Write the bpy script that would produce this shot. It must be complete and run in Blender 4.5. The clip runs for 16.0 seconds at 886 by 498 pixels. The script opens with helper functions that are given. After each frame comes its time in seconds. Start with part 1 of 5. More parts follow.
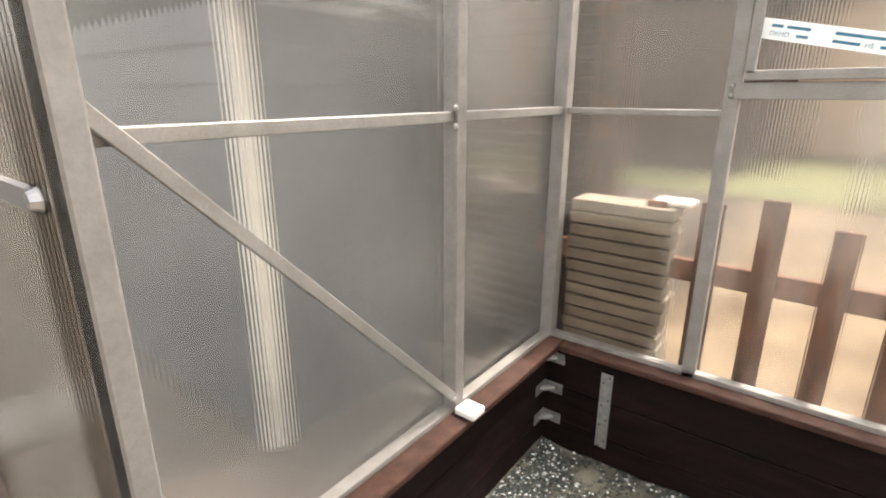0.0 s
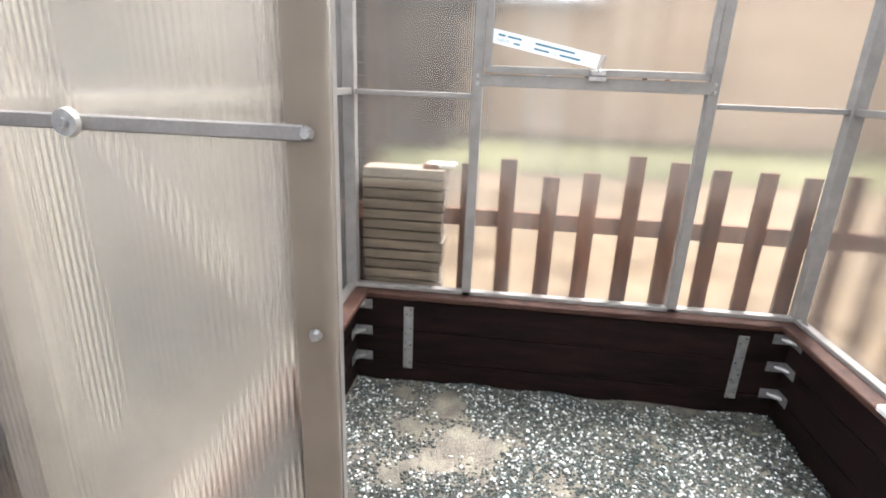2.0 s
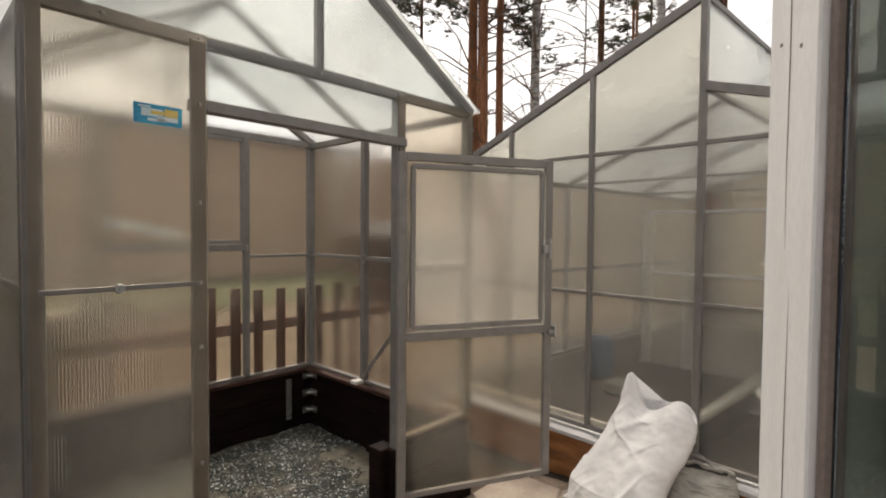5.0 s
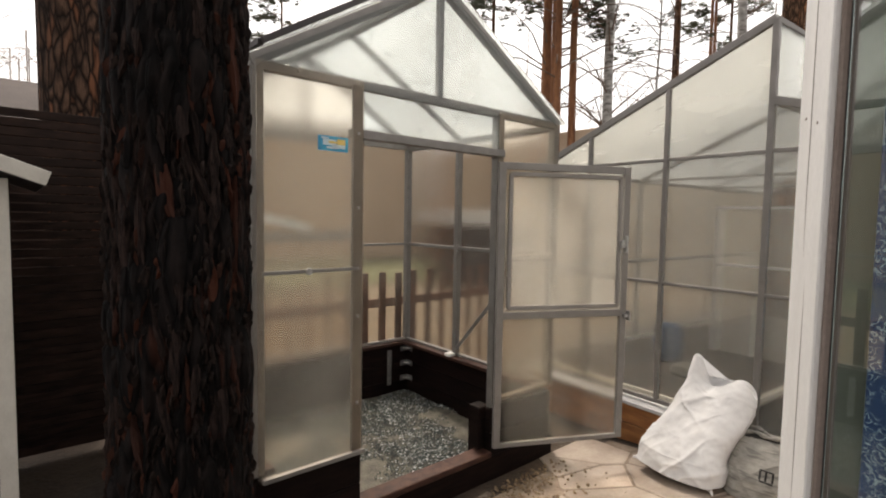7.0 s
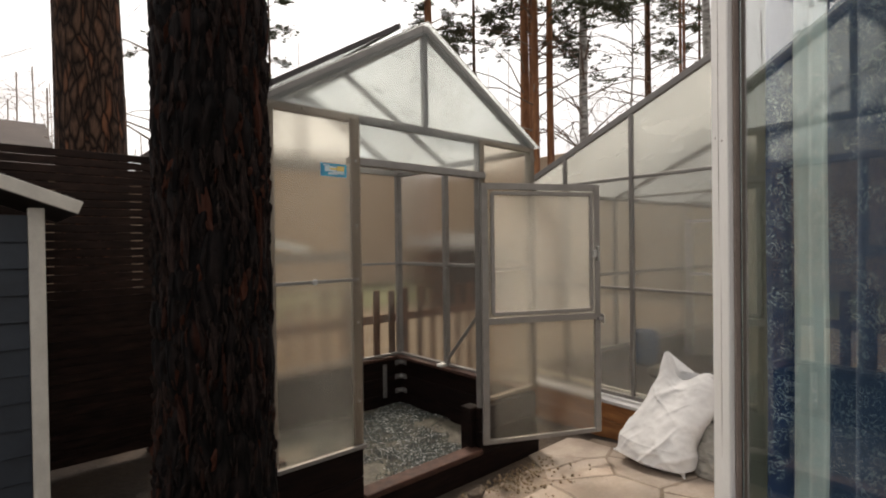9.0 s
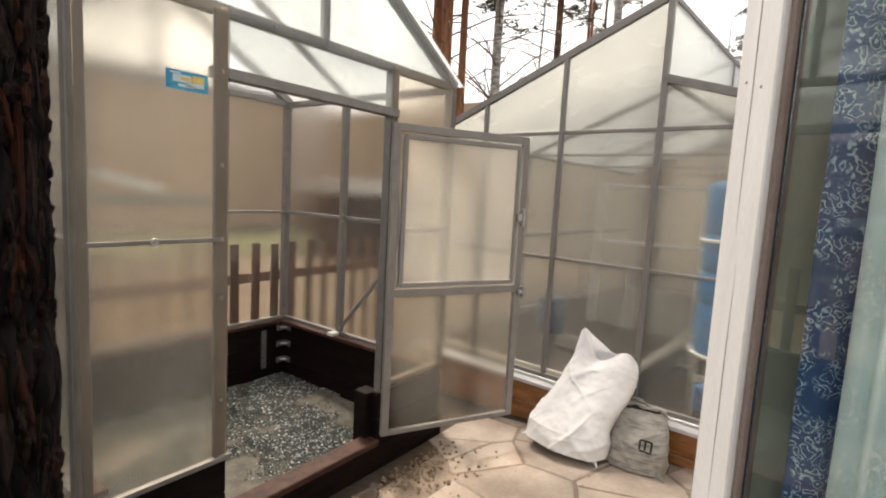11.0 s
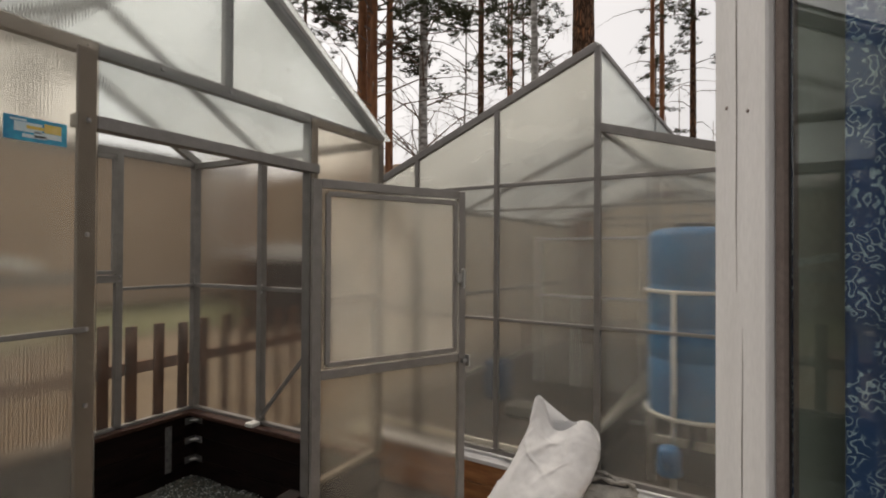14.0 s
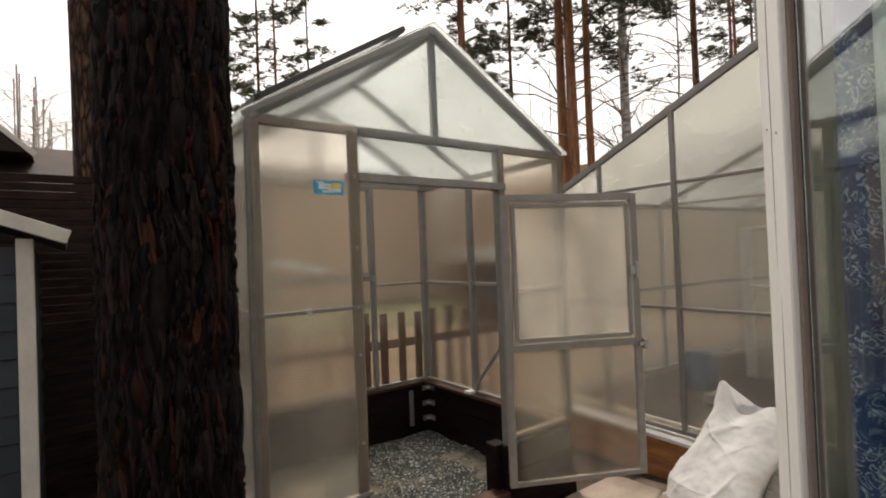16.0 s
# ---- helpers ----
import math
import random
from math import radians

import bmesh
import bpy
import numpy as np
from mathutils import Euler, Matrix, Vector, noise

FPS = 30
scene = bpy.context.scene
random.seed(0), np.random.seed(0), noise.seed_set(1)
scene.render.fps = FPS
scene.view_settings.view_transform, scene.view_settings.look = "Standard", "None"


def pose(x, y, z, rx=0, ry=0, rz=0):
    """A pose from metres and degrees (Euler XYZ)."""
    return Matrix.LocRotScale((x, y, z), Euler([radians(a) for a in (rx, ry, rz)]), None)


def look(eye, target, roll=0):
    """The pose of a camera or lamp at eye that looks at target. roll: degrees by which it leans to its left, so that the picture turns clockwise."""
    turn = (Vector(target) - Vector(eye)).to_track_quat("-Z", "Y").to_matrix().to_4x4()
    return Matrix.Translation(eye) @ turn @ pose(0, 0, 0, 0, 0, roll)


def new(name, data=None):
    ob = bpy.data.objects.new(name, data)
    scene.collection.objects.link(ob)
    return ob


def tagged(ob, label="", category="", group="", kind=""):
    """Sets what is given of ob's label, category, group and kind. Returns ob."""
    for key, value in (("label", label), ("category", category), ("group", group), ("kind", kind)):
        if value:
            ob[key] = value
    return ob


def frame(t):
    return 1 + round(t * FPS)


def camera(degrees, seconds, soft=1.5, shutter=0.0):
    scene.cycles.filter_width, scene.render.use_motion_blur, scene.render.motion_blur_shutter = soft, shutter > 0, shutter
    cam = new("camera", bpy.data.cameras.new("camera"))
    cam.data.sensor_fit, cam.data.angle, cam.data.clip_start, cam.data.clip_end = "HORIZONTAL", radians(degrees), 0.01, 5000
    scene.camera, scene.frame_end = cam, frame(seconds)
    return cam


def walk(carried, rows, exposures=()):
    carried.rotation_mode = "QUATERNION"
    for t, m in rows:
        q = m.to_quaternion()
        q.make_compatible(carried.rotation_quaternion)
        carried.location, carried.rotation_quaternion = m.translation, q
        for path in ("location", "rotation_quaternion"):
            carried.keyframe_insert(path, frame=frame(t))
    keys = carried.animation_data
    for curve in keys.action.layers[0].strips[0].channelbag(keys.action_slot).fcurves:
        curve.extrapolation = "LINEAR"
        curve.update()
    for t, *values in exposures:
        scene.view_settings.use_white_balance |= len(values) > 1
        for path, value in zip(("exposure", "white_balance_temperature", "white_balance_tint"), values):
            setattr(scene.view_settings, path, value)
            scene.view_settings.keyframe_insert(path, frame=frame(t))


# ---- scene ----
cam = camera(82.1, 16.0, soft=2.0)
PATH = [
    (0, (0.27, -0.123, 1.508), (-0.901, 1.389, 0.922), -0.0),
    (0.5, (0.295, -0.119, 1.505), (-1.018, 1.275, 0.927), -0.4),
    (1, (0.326, -0.077, 1.492), (-0.944, 1.353, 0.904), -1.0),
    (1.5, (0.278, -0.271, 1.494), (-0.638, 1.41, 0.917), 1.3),
    (2, (0.095, -0.573, 1.505), (-0.11, 1.315, 0.877), 2.3),
    (2.5, (0.037, -0.846, 1.529), (0.482, 1.001, 0.903), 5.8),
    (3, (-0.181, -1.053, 1.549), (0.933, 0.534, 1.055), 5.3),
    (3.5, (-0.53, -1.294, 1.626), (0.991, -0.023, 1.355), 2.2),
    (3.7, (-0.56, -1.418, 1.597), (0.974, -0.154, 1.37), 1.4),
    (5.8, (-1.267, -2.143, 1.669), (0.167, -0.749, 1.632), 0.8),
    (6, (-1.359, -2.148, 1.658), (0.071, -0.752, 1.612), 0.9),
    (6.5, (-1.522, -2.221, 1.643), (-0.21, -0.715, 1.54), 1.6),
    (7, (-1.456, -2.264, 1.71), (-0.162, -0.744, 1.586), 1.0),
    (7.5, (-1.439, -2.326, 1.708), (-0.137, -0.808, 1.669), 1.1),
    (8, (-1.65, -2.413, 1.695), (-0.307, -0.932, 1.703), -0.3),
    (8.2, (-1.792, -2.527, 1.687), (-0.452, -1.043, 1.703), -1.0),
    (10.3, (-1.385, -2.395, 1.586), (-0.054, -0.912, 1.42), 0.8),
    (10.5, (-1.369, -2.244, 1.602), (0.077, -0.876, 1.406), 1.7),
    (11, (-1.264, -2.013, 1.687), (0.338, -0.836, 1.467), 3.1),
    (11.5, (-1.038, -1.856, 1.661), (0.716, -0.897, 1.6), 3.7),
    (12, (-0.927, -1.717, 1.681), (0.925, -0.963, 1.666), 3.8),
    (12.5, (-0.911, -1.566, 1.693), (1.041, -1.13, 1.696), 2.2),
    (13, (-0.93, -1.494, 1.689), (1.049, -1.203, 1.697), 1.6),
    (13.5, (-0.955, -1.518, 1.686), (1.029, -1.269, 1.7), 0.9),
    (14, (-0.989, -1.832, 1.692), (0.756, -0.856, 1.713), 0.3),
    (14.5, (-1.077, -2.1, 1.683), (0.309, -0.66, 1.749), -0.5),
    (15, (-1.198, -2.259, 1.678), (0.08, -0.722, 1.754), -1.7),
    (15.5, (-1.273, -2.397, 1.643), (-0.082, -0.792, 1.718), -2.6),
    (16, (-1.317, -2.404, 1.687), (-0.13, -0.795, 1.718), -2.2),
]
EXPOSURES = [(0, 1.85, 6600, 13), (1.0, 2.0, 6700, 13), (1.5, 2.0, 6600, 13), (2, 2.0, 5950, 13), (2.5, 1.9, 6000, 13), (3, 1.5, 6100, 13), (3.5, 0.65, 6600, 13), (5.8, -0.1, 6950, 13), (6.5, 0.2, 6900, 13), (7, 0.15, 6900, 13), (8.2, -0.5, 6900, 13), (10.3, 0.6, 6900, 13), (11.1, 0.35, 6900, 13), (11.5, -0.1, 6950, 13), (12.3, -0.28, 6800, 13), (13.5, -0.33, 6800, 13), (14.2, -0.53, 6900, 13), (15, -0.38, 7050, 13), (16, -0.12, 7050, 13)]
walk(cam, [(t, look(eye, target, roll)) for t, eye, target, roll in PATH], EXPOSURES)

# ---- world, sun and exposure ----
world = bpy.data.worlds.new("world")
scene.world = world
world.use_nodes = True
wn, wl = world.node_tree.nodes, world.node_tree.links
sky = wn.new("ShaderNodeTexSky")
sky.sky_type = "NISHITA"
sky.sun_disc = False
sky.sun_elevation, sky.sun_rotation = radians(58), radians(22)
sky.dust_density, sky.air_density = 6.0, 1.0
pale = wn.new("ShaderNodeHueSaturation")
pale.inputs["Saturation"].default_value = 0.12
wl.new(sky.outputs[0], pale.inputs["Color"])
even = wn.new("ShaderNodeGamma")
even.inputs["Gamma"].default_value = 0.5
wl.new(pale.outputs[0], even.inputs["Color"])
wl.new(even.outputs[0], wn["Background"].inputs["Color"])
wn["Background"].inputs["Strength"].default_value = 0.57
sun_lamp = bpy.data.lights.new("sun", "SUN")
sun_lamp.energy, sun_lamp.angle, sun_lamp.color = 2.4, radians(9), (1.0, 0.93, 0.82)
sun = new("sun", sun_lamp)
sun.matrix_world = look((6, 15, 27), (0, 0, 0))


# ---- materials ----
def material(name):
    m = bpy.data.materials.new(name)
    m.use_nodes = True
    return m, m.node_tree.nodes, m.node_tree.links


def coords(n, l, scale=(1, 1, 1), rot=(0, 0, 0)):
    tc, mp = n.new("ShaderNodeTexCoord"), n.new("ShaderNodeMapping")
    mp.inputs["Scale"].default_value = scale
    mp.inputs["Rotation"].default_value = rot
    l.new(tc.outputs["Object"], mp.inputs["Vector"])
    return mp.outputs["Vector"]


def tex_noise(n, l, vec, scale, detail=4.0, rough=0.55):
    t = n.new("ShaderNodeTexNoise")
    t.inputs["Scale"].default_value, t.inputs["Detail"].default_value, t.inputs["Roughness"].default_value = scale, detail, rough
    l.new(vec, t.inputs["Vector"])
    return t.outputs["Fac"]


def ramp(n, l, fac, stops):
    r = n.new("ShaderNodeValToRGB")
    e = r.color_ramp.elements
    while len(e) < len(stops):
        e.new(0.5)
    for el, (p, c) in zip(e, stops):
        el.position, el.color = p, (*c, 1)
    l.new(fac, r.inputs["Fac"])
    return r.outputs["Color"]


def mixed(n, l, fac, a, b, how="MIX"):
    m = n.new("ShaderNodeMix")
    m.data_type, m.blend_type = "RGBA", how
    for sock, v in ((m.inputs[0], fac), (m.inputs[6], a), (m.inputs[7], b)):
        if isinstance(v, (int, float)):
            sock.default_value = v
        elif isinstance(v, tuple):
            sock.default_value = (*v, 1)
        else:
            l.new(v, sock)
    return m.outputs[2]


def bump(n, l, height, strength, distance):
    b = n.new("ShaderNodeBump")
    b.inputs["Strength"].default_value, b.inputs["Distance"].default_value = strength, distance
    l.new(height, b.inputs["Height"])
    return b.outputs["Normal"]


def surface(name, dark, light, scale=8.0, stretch=(1, 1, 1), rough=(0.5, 0.8), metal=0.0, relief=0.002, fine=90.0, vary=0.0, speck=0.25, spec=0.5):
    """Two scales of colour variation, uneven gloss and a fine relief."""
    m, n, l = material(name)
    p = n["Principled BSDF"]
    v = coords(n, l, stretch)
    big, small = tex_noise(n, l, v, scale), tex_noise(n, l, v, fine, 3.0, 0.6)
    c = ramp(n, l, big, [(0.32, dark), (0.68, light)])
    grain = ramp(n, l, small, [(0.3, (0.35, 0.35, 0.35)), (0.65, (1, 1, 1))])
    c = mixed(n, l, speck, c, mixed(n, l, 1.0, c, grain, "MULTIPLY"))
    if vary:
        info, hsv = n.new("ShaderNodeObjectInfo"), n.new("ShaderNodeHueSaturation")
        mr = n.new("ShaderNodeMapRange")
        mr.inputs["To Min"].default_value, mr.inputs["To Max"].default_value = 1 - vary, 1 + vary
        l.new(info.outputs["Random"], mr.inputs["Value"])
        l.new(mr.outputs[0], hsv.inputs["Value"])
        l.new(c, hsv.inputs["Color"])
        c = hsv.outputs[0]
    l.new(c, p.inputs["Base Color"])
    rr = n.new("ShaderNodeMapRange")
    rr.inputs["To Min"].default_value, rr.inputs["To Max"].default_value = rough
    l.new(small, rr.inputs["Value"])
    l.new(rr.outputs[0], p.inputs["Roughness"])
    p.inputs["Metallic"].default_value = metal
    p.inputs["Specular IOR Level"].default_value = spec
    if relief:
        l.new(bump(n, l, small, 0.6, relief), p.inputs["Normal"])
    return m


def polycarbonate(name, axes, veil=0.032, tilt=0.8, tint=(0.92, 0.905, 0.87), haze=0.13, milk=(0.82, 0.80, 0.74), wave=9.0):
    """Twin-wall sheet: ribs scatter the light sideways, with a milky veil and a soft gloss."""
    m, n, l = material(name)
    out = n["Material Output"]
    n.remove(n["Principled BSDF"])
    tc, dot = n.new("ShaderNodeTexCoord"), n.new("ShaderNodeVectorMath")
    dot.operation = "DOT_PRODUCT"
    dot.inputs[1].default_value = axes
    l.new(tc.outputs["Object"], dot.inputs[0])
    mul, sn = n.new("ShaderNodeMath"), n.new("ShaderNodeMath")
    mul.operation, sn.operation = "MULTIPLY", "SINE"
    mul.inputs[1].default_value = 2 * math.pi / 0.0095
    l.new(dot.outputs["Value"], mul.inputs[0])
    l.new(mul.outputs[0], sn.inputs[0])
    lay = n.new("ShaderNodeMapping")
    lay.inputs["Scale"].default_value = (1.0, 1.0, 6.0)
    l.new(tc.outputs["Object"], lay.inputs["Vector"])
    wob = tex_noise(n, l, lay.outputs["Vector"], 2.0, 1.0, 0.4)
    add = n.new("ShaderNodeMath")
    add.operation = "MULTIPLY_ADD"
    add.inputs[1].default_value = wave
    l.new(wob, add.inputs[0])
    l.new(sn.outputs[0], add.inputs[2])
    nor = bump(n, l, add.outputs[0], 1.0, 0.00018 * tilt)
    refr, trans, gloss = n.new("ShaderNodeBsdfRefraction"), n.new("ShaderNodeBsdfTranslucent"), n.new("ShaderNodeBsdfGlossy")
    refr.inputs["Color"].default_value = (*tint, 1)
    refr.inputs["IOR"].default_value, refr.inputs["Roughness"].default_value = 1.25, haze
    trans.inputs["Color"].default_value = (*milk, 1)
    gloss.inputs["Roughness"].default_value = 0.1
    for s in (refr, gloss):
        l.new(nor, s.inputs["Normal"])
    dirt = ramp(n, l, tex_noise(n, l, tc.outputs["Object"], 2.3, 5.0, 0.6), [(0.35, (veil * 0.75,) * 3), (0.7, (min(1, veil * 1.3),) * 3)])
    m1, m2, fr, fm = n.new("ShaderNodeMixShader"), n.new("ShaderNodeMixShader"), n.new("ShaderNodeFresnel"), n.new("ShaderNodeMath")
    fr.inputs["IOR"].default_value = 1.5
    fm.operation = "MULTIPLY"
    fm.inputs[1].default_value = 0.4
    l.new(fr.outputs[0], fm.inputs[0])
    l.new(dirt, m1.inputs["Fac"])
    l.new(refr.outputs[0], m1.inputs[1])
    l.new(trans.outputs[0], m1.inputs[2])
    l.new(fm.outputs[0], m2.inputs["Fac"])
    l.new(m1.outputs[0], m2.inputs[1])
    l.new(gloss.outputs[0], m2.inputs[2])
    l.new(m2.outputs[0], out.inputs["Surface"])
    return m


POLY_WALL = polycarbonate("polycarbonate wall sheet", (1, 1, 0), veil=0.03, haze=0.18)
POLY_FRONT = polycarbonate("milky polycarbonate front sheet", (1, 1, 0), veil=0.042, haze=0.23, tint=(0.94, 0.90, 0.84))
# Stronger veil on the left wall alone, added to brighten it.
POLY_SIDE = polycarbonate("milkier polycarbonate side sheet", (1, 1, 0), veil=0.10, tilt=0.45)
POLY_DOOR = polycarbonate("polycarbonate door sheet", (1, 1, 0), veil=0.15, tilt=1.0, haze=0.27, wave=12.0)
POLY_ROOF = polycarbonate("polycarbonate roof sheet", (0, 1, 0), veil=0.25, tint=(0.88, 0.895, 0.885), milk=(0.83, 0.855, 0.845))
POLY_GABLE = polycarbonate("polycarbonate gable sheet", (1, 1, 0), veil=0.09, tint=(0.88, 0.895, 0.885), milk=(0.83, 0.855, 0.845))
POLY_FAR = polycarbonate("polycarbonate clear sheet", (1, 1, 0), veil=0.085, tilt=0.6, haze=0.09)
STEEL = surface("zinc-plated steel", (0.2, 0.187, 0.175), (0.25, 0.235, 0.222), 14, rough=(0.35, 0.6), metal=0.3, relief=0.0004, fine=160)
DARK_TIMBER = surface("dark brown stained timber", (0.004, 0.0022, 0.002), (0.014, 0.0065, 0.005), 5, (1, 1, 6), (0.6, 0.85), relief=0.001, fine=60, vary=0.2, spec=0.12)
BROWN_TIMBER = surface("brown painted timber", (0.03, 0.013, 0.0095), (0.075, 0.034, 0.023), 9, (2, 2, 8), (0.45, 0.75), relief=0.0015, fine=70, vary=0.15, speck=0.4, spec=0.25)
FENCE_WOOD = surface("dark fence wood", (0.012, 0.007, 0.0055), (0.036, 0.02, 0.015), 3, (2, 2, 10), (0.6, 0.85), relief=0.001, fine=60, vary=0.25, spec=0.15)
PICKET_WOOD = surface("weathered picket wood", (0.08, 0.032, 0.018), (0.21, 0.095, 0.055), 4, (6, 6, 1), (0.7, 0.9), relief=0.001, fine=60, vary=0.3)
ORANGE_WOOD = surface("varnished orange wood", (0.20, 0.075, 0.025), (0.42, 0.19, 0.07), 4, (6, 1, 6), (0.3, 0.6), relief=0.001, fine=50, vary=0.15)
WHITE_PAINT = surface("white painted wood", (0.80, 0.785, 0.76), (0.87, 0.855, 0.835), 5, (3, 3, 0.6), (0.4, 0.65), relief=0.0006, fine=60, speck=0.12)
CREAM_PAINT = surface("off-white painted trim", (0.56, 0.53, 0.47), (0.68, 0.65, 0.58), 6, (2, 2, 1), (0.5, 0.7), relief=0.0005, speck=0.12)
SIDING = surface("slate blue siding", (0.012, 0.017, 0.025), (0.022, 0.03, 0.042), 5, (1, 4, 1), (0.45, 0.7), relief=0.0006, vary=0.06)
FRAME_BROWN = surface("taupe window frame", (0.23, 0.18, 0.155), (0.3, 0.245, 0.215), 6, rough=(0.5, 0.7), relief=0.0003, spec=0.2)
GALV = surface("bright galvanised plate", (0.33, 0.33, 0.33), (0.5, 0.5, 0.48), 40, rough=(0.25, 0.5), metal=0.8, relief=0.0004, fine=200)
TRIM_GREY = surface("light grey flashing", (0.42, 0.42, 0.43), (0.55, 0.55, 0.56), 5, rough=(0.4, 0.6), relief=0.0004)
BAG_WHITE = surface("white woven sack", (0.68, 0.675, 0.675), (0.76, 0.755, 0.755), 7, rough=(0.38, 0.55), relief=0.0012, fine=55, speck=0.05)
BAG_GREY = surface("grey printed sack", (0.22, 0.21, 0.19), (0.4, 0.38, 0.34), 10, (1, 1, 3), (0.5, 0.75), relief=0.001, fine=120)

bn, bk = BAG_GREY.node_tree.nodes, BAG_GREY.node_tree.links
bp_ = bn["Principled BSDF"]
old = bp_.inputs["Base Color"].links[0].from_socket
bars = ramp(bn, bk, tex_noise(bn, bk, coords(bn, bk, (7, 7, 60)), 1.0, 1.0), [(0.57, (0, 0, 0)), (0.61, (0.45, 0.45, 0.45))])
bk.new(mixed(bn, bk, bars, old, (0.06, 0.058, 0.055)), bp_.inputs["Base Color"])


def bark_material(name, furrow, plate, red, amount):
    """Cracked plates: dark furrows with crack shade in their colour, grey-brown plates and rusty flakes."""
    m, n, l = material(name)
    pr = n["Principled BSDF"]
    v = coords(n, l, (1, 1, 0.24))
    warp = n.new("ShaderNodeTexNoise")
    warp.inputs["Scale"].default_value = 9
    l.new(v, warp.inputs["Vector"])
    add = n.new("ShaderNodeVectorMath")
    add.operation = "MULTIPLY_ADD"
    add.inputs[1].default_value = (0.13, 0.13, 0.13)
    l.new(warp.outputs["Color"], add.inputs[0])
    l.new(v, add.inputs[2])
    vor = n.new("ShaderNodeTexVoronoi")
    vor.feature = "DISTANCE_TO_EDGE"
    vor.inputs["Scale"].default_value = 21
    l.new(add.outputs[0], vor.inputs["Vector"])
    cell = n.new("ShaderNodeTexVoronoi")
    cell.inputs["Scale"].default_value = 21
    l.new(add.outputs[0], cell.inputs["Vector"])
    grain = tex_noise(n, l, v, 70, 4, 0.65)
    tone = ramp(n, l, grain, [(0.3, tuple(c * 0.45 for c in plate)), (0.7, plate)])
    sep = n.new("ShaderNodeSeparateColor")
    l.new(cell.outputs["Color"], sep.inputs[0])
    flake = ramp(n, l, sep.outputs[0], [(1 - amount, (0, 0, 0)), (1 - amount * 0.6, (1, 1, 1))])
    tone = mixed(n, l, flake, tone, mixed(n, l, 0.7, tone, red))
    # Dark bark of the cracks, deepened towards black as their painted shade.
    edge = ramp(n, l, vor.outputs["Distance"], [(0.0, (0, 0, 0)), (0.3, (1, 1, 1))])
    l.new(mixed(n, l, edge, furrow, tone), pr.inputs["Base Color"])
    pr.inputs["Roughness"].default_value = 0.9
    pr.inputs["Specular IOR Level"].default_value = 0.15
    hsum = n.new("ShaderNodeMath")
    hsum.operation = "MULTIPLY_ADD"
    hsum.inputs[1].default_value = 0.35
    l.new(grain, hsum.inputs[0])
    l.new(edge, hsum.inputs[2])
    l.new(bump(n, l, hsum.outputs[0], 1.0, 0.012), pr.inputs["Normal"])
    return m


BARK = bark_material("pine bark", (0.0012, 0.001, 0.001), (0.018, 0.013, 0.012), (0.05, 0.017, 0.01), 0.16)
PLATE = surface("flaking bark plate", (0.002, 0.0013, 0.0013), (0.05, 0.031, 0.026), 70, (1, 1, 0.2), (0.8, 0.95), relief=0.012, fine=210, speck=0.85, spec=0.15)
pn, pk = PLATE.node_tree.nodes, PLATE.node_tree.links
pi, pp = pn.new("ShaderNodeObjectInfo"), pn["Principled BSDF"]
old = pp.inputs["Base Color"].links[0].from_socket
pk.new(mixed(pn, pk, ramp(pn, pk, pi.outputs["Random"], [(0.8, (0, 0, 0)), (0.97, (0.75, 0.75, 0.75))]), old, mixed(pn, pk, 0.6, old, (0.12, 0.034, 0.016))), pp.inputs["Base Color"])
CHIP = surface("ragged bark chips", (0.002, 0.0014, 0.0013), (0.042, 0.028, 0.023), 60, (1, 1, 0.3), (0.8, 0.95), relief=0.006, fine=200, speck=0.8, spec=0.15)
cn, ck = CHIP.node_tree.nodes, CHIP.node_tree.links
ci, cp = cn.new("ShaderNodeNewGeometry"), cn["Principled BSDF"]
old = cp.inputs["Base Color"].links[0].from_socket
ck.new(mixed(cn, ck, ramp(cn, ck, ci.outputs["Random Per Island"], [(0.8, (0, 0, 0)), (0.97, (0.8, 0.8, 0.8))]), old, mixed(cn, ck, 0.55, old, (0.10, 0.03, 0.015))), cp.inputs["Base Color"])
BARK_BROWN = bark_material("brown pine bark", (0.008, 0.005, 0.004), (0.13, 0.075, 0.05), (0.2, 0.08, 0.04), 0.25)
# Lit copy of the brown bark, the sunlight put into its colour.
BARK_LIT = bark_material("sunlit brown pine bark", (0.03, 0.018, 0.012), (0.27, 0.15, 0.09), (0.38, 0.17, 0.08), 0.3)
BARK_RED = surface("orange pine bark", (0.16, 0.058, 0.022), (0.42, 0.19, 0.085), 5, (2, 2, 0.5), (0.7, 0.9), relief=0.006, fine=30, speck=0.5)
BARK_BIRCH = surface("birch bark", (0.14, 0.125, 0.11), (0.72, 0.70, 0.66), 7, (1, 1, 2.5), (0.6, 0.8), relief=0.002, fine=30)
NEEDLES = surface("pine needles", (0.05, 0.062, 0.032), (0.12, 0.13, 0.07), 3, rough=(0.6, 0.8), relief=0.0, vary=0.2)
PLASTIC_BLUE = surface("blue plastic tank", (0.001, 0.085, 0.25), (0.003, 0.15, 0.36), 3, rough=(0.3, 0.45), relief=0.0003, speck=0.1)
BARREL_BLUE = surface("dark blue plastic", (0.01, 0.03, 0.08), (0.016, 0.05, 0.12), 4, rough=(0.4, 0.6), relief=0.0003)
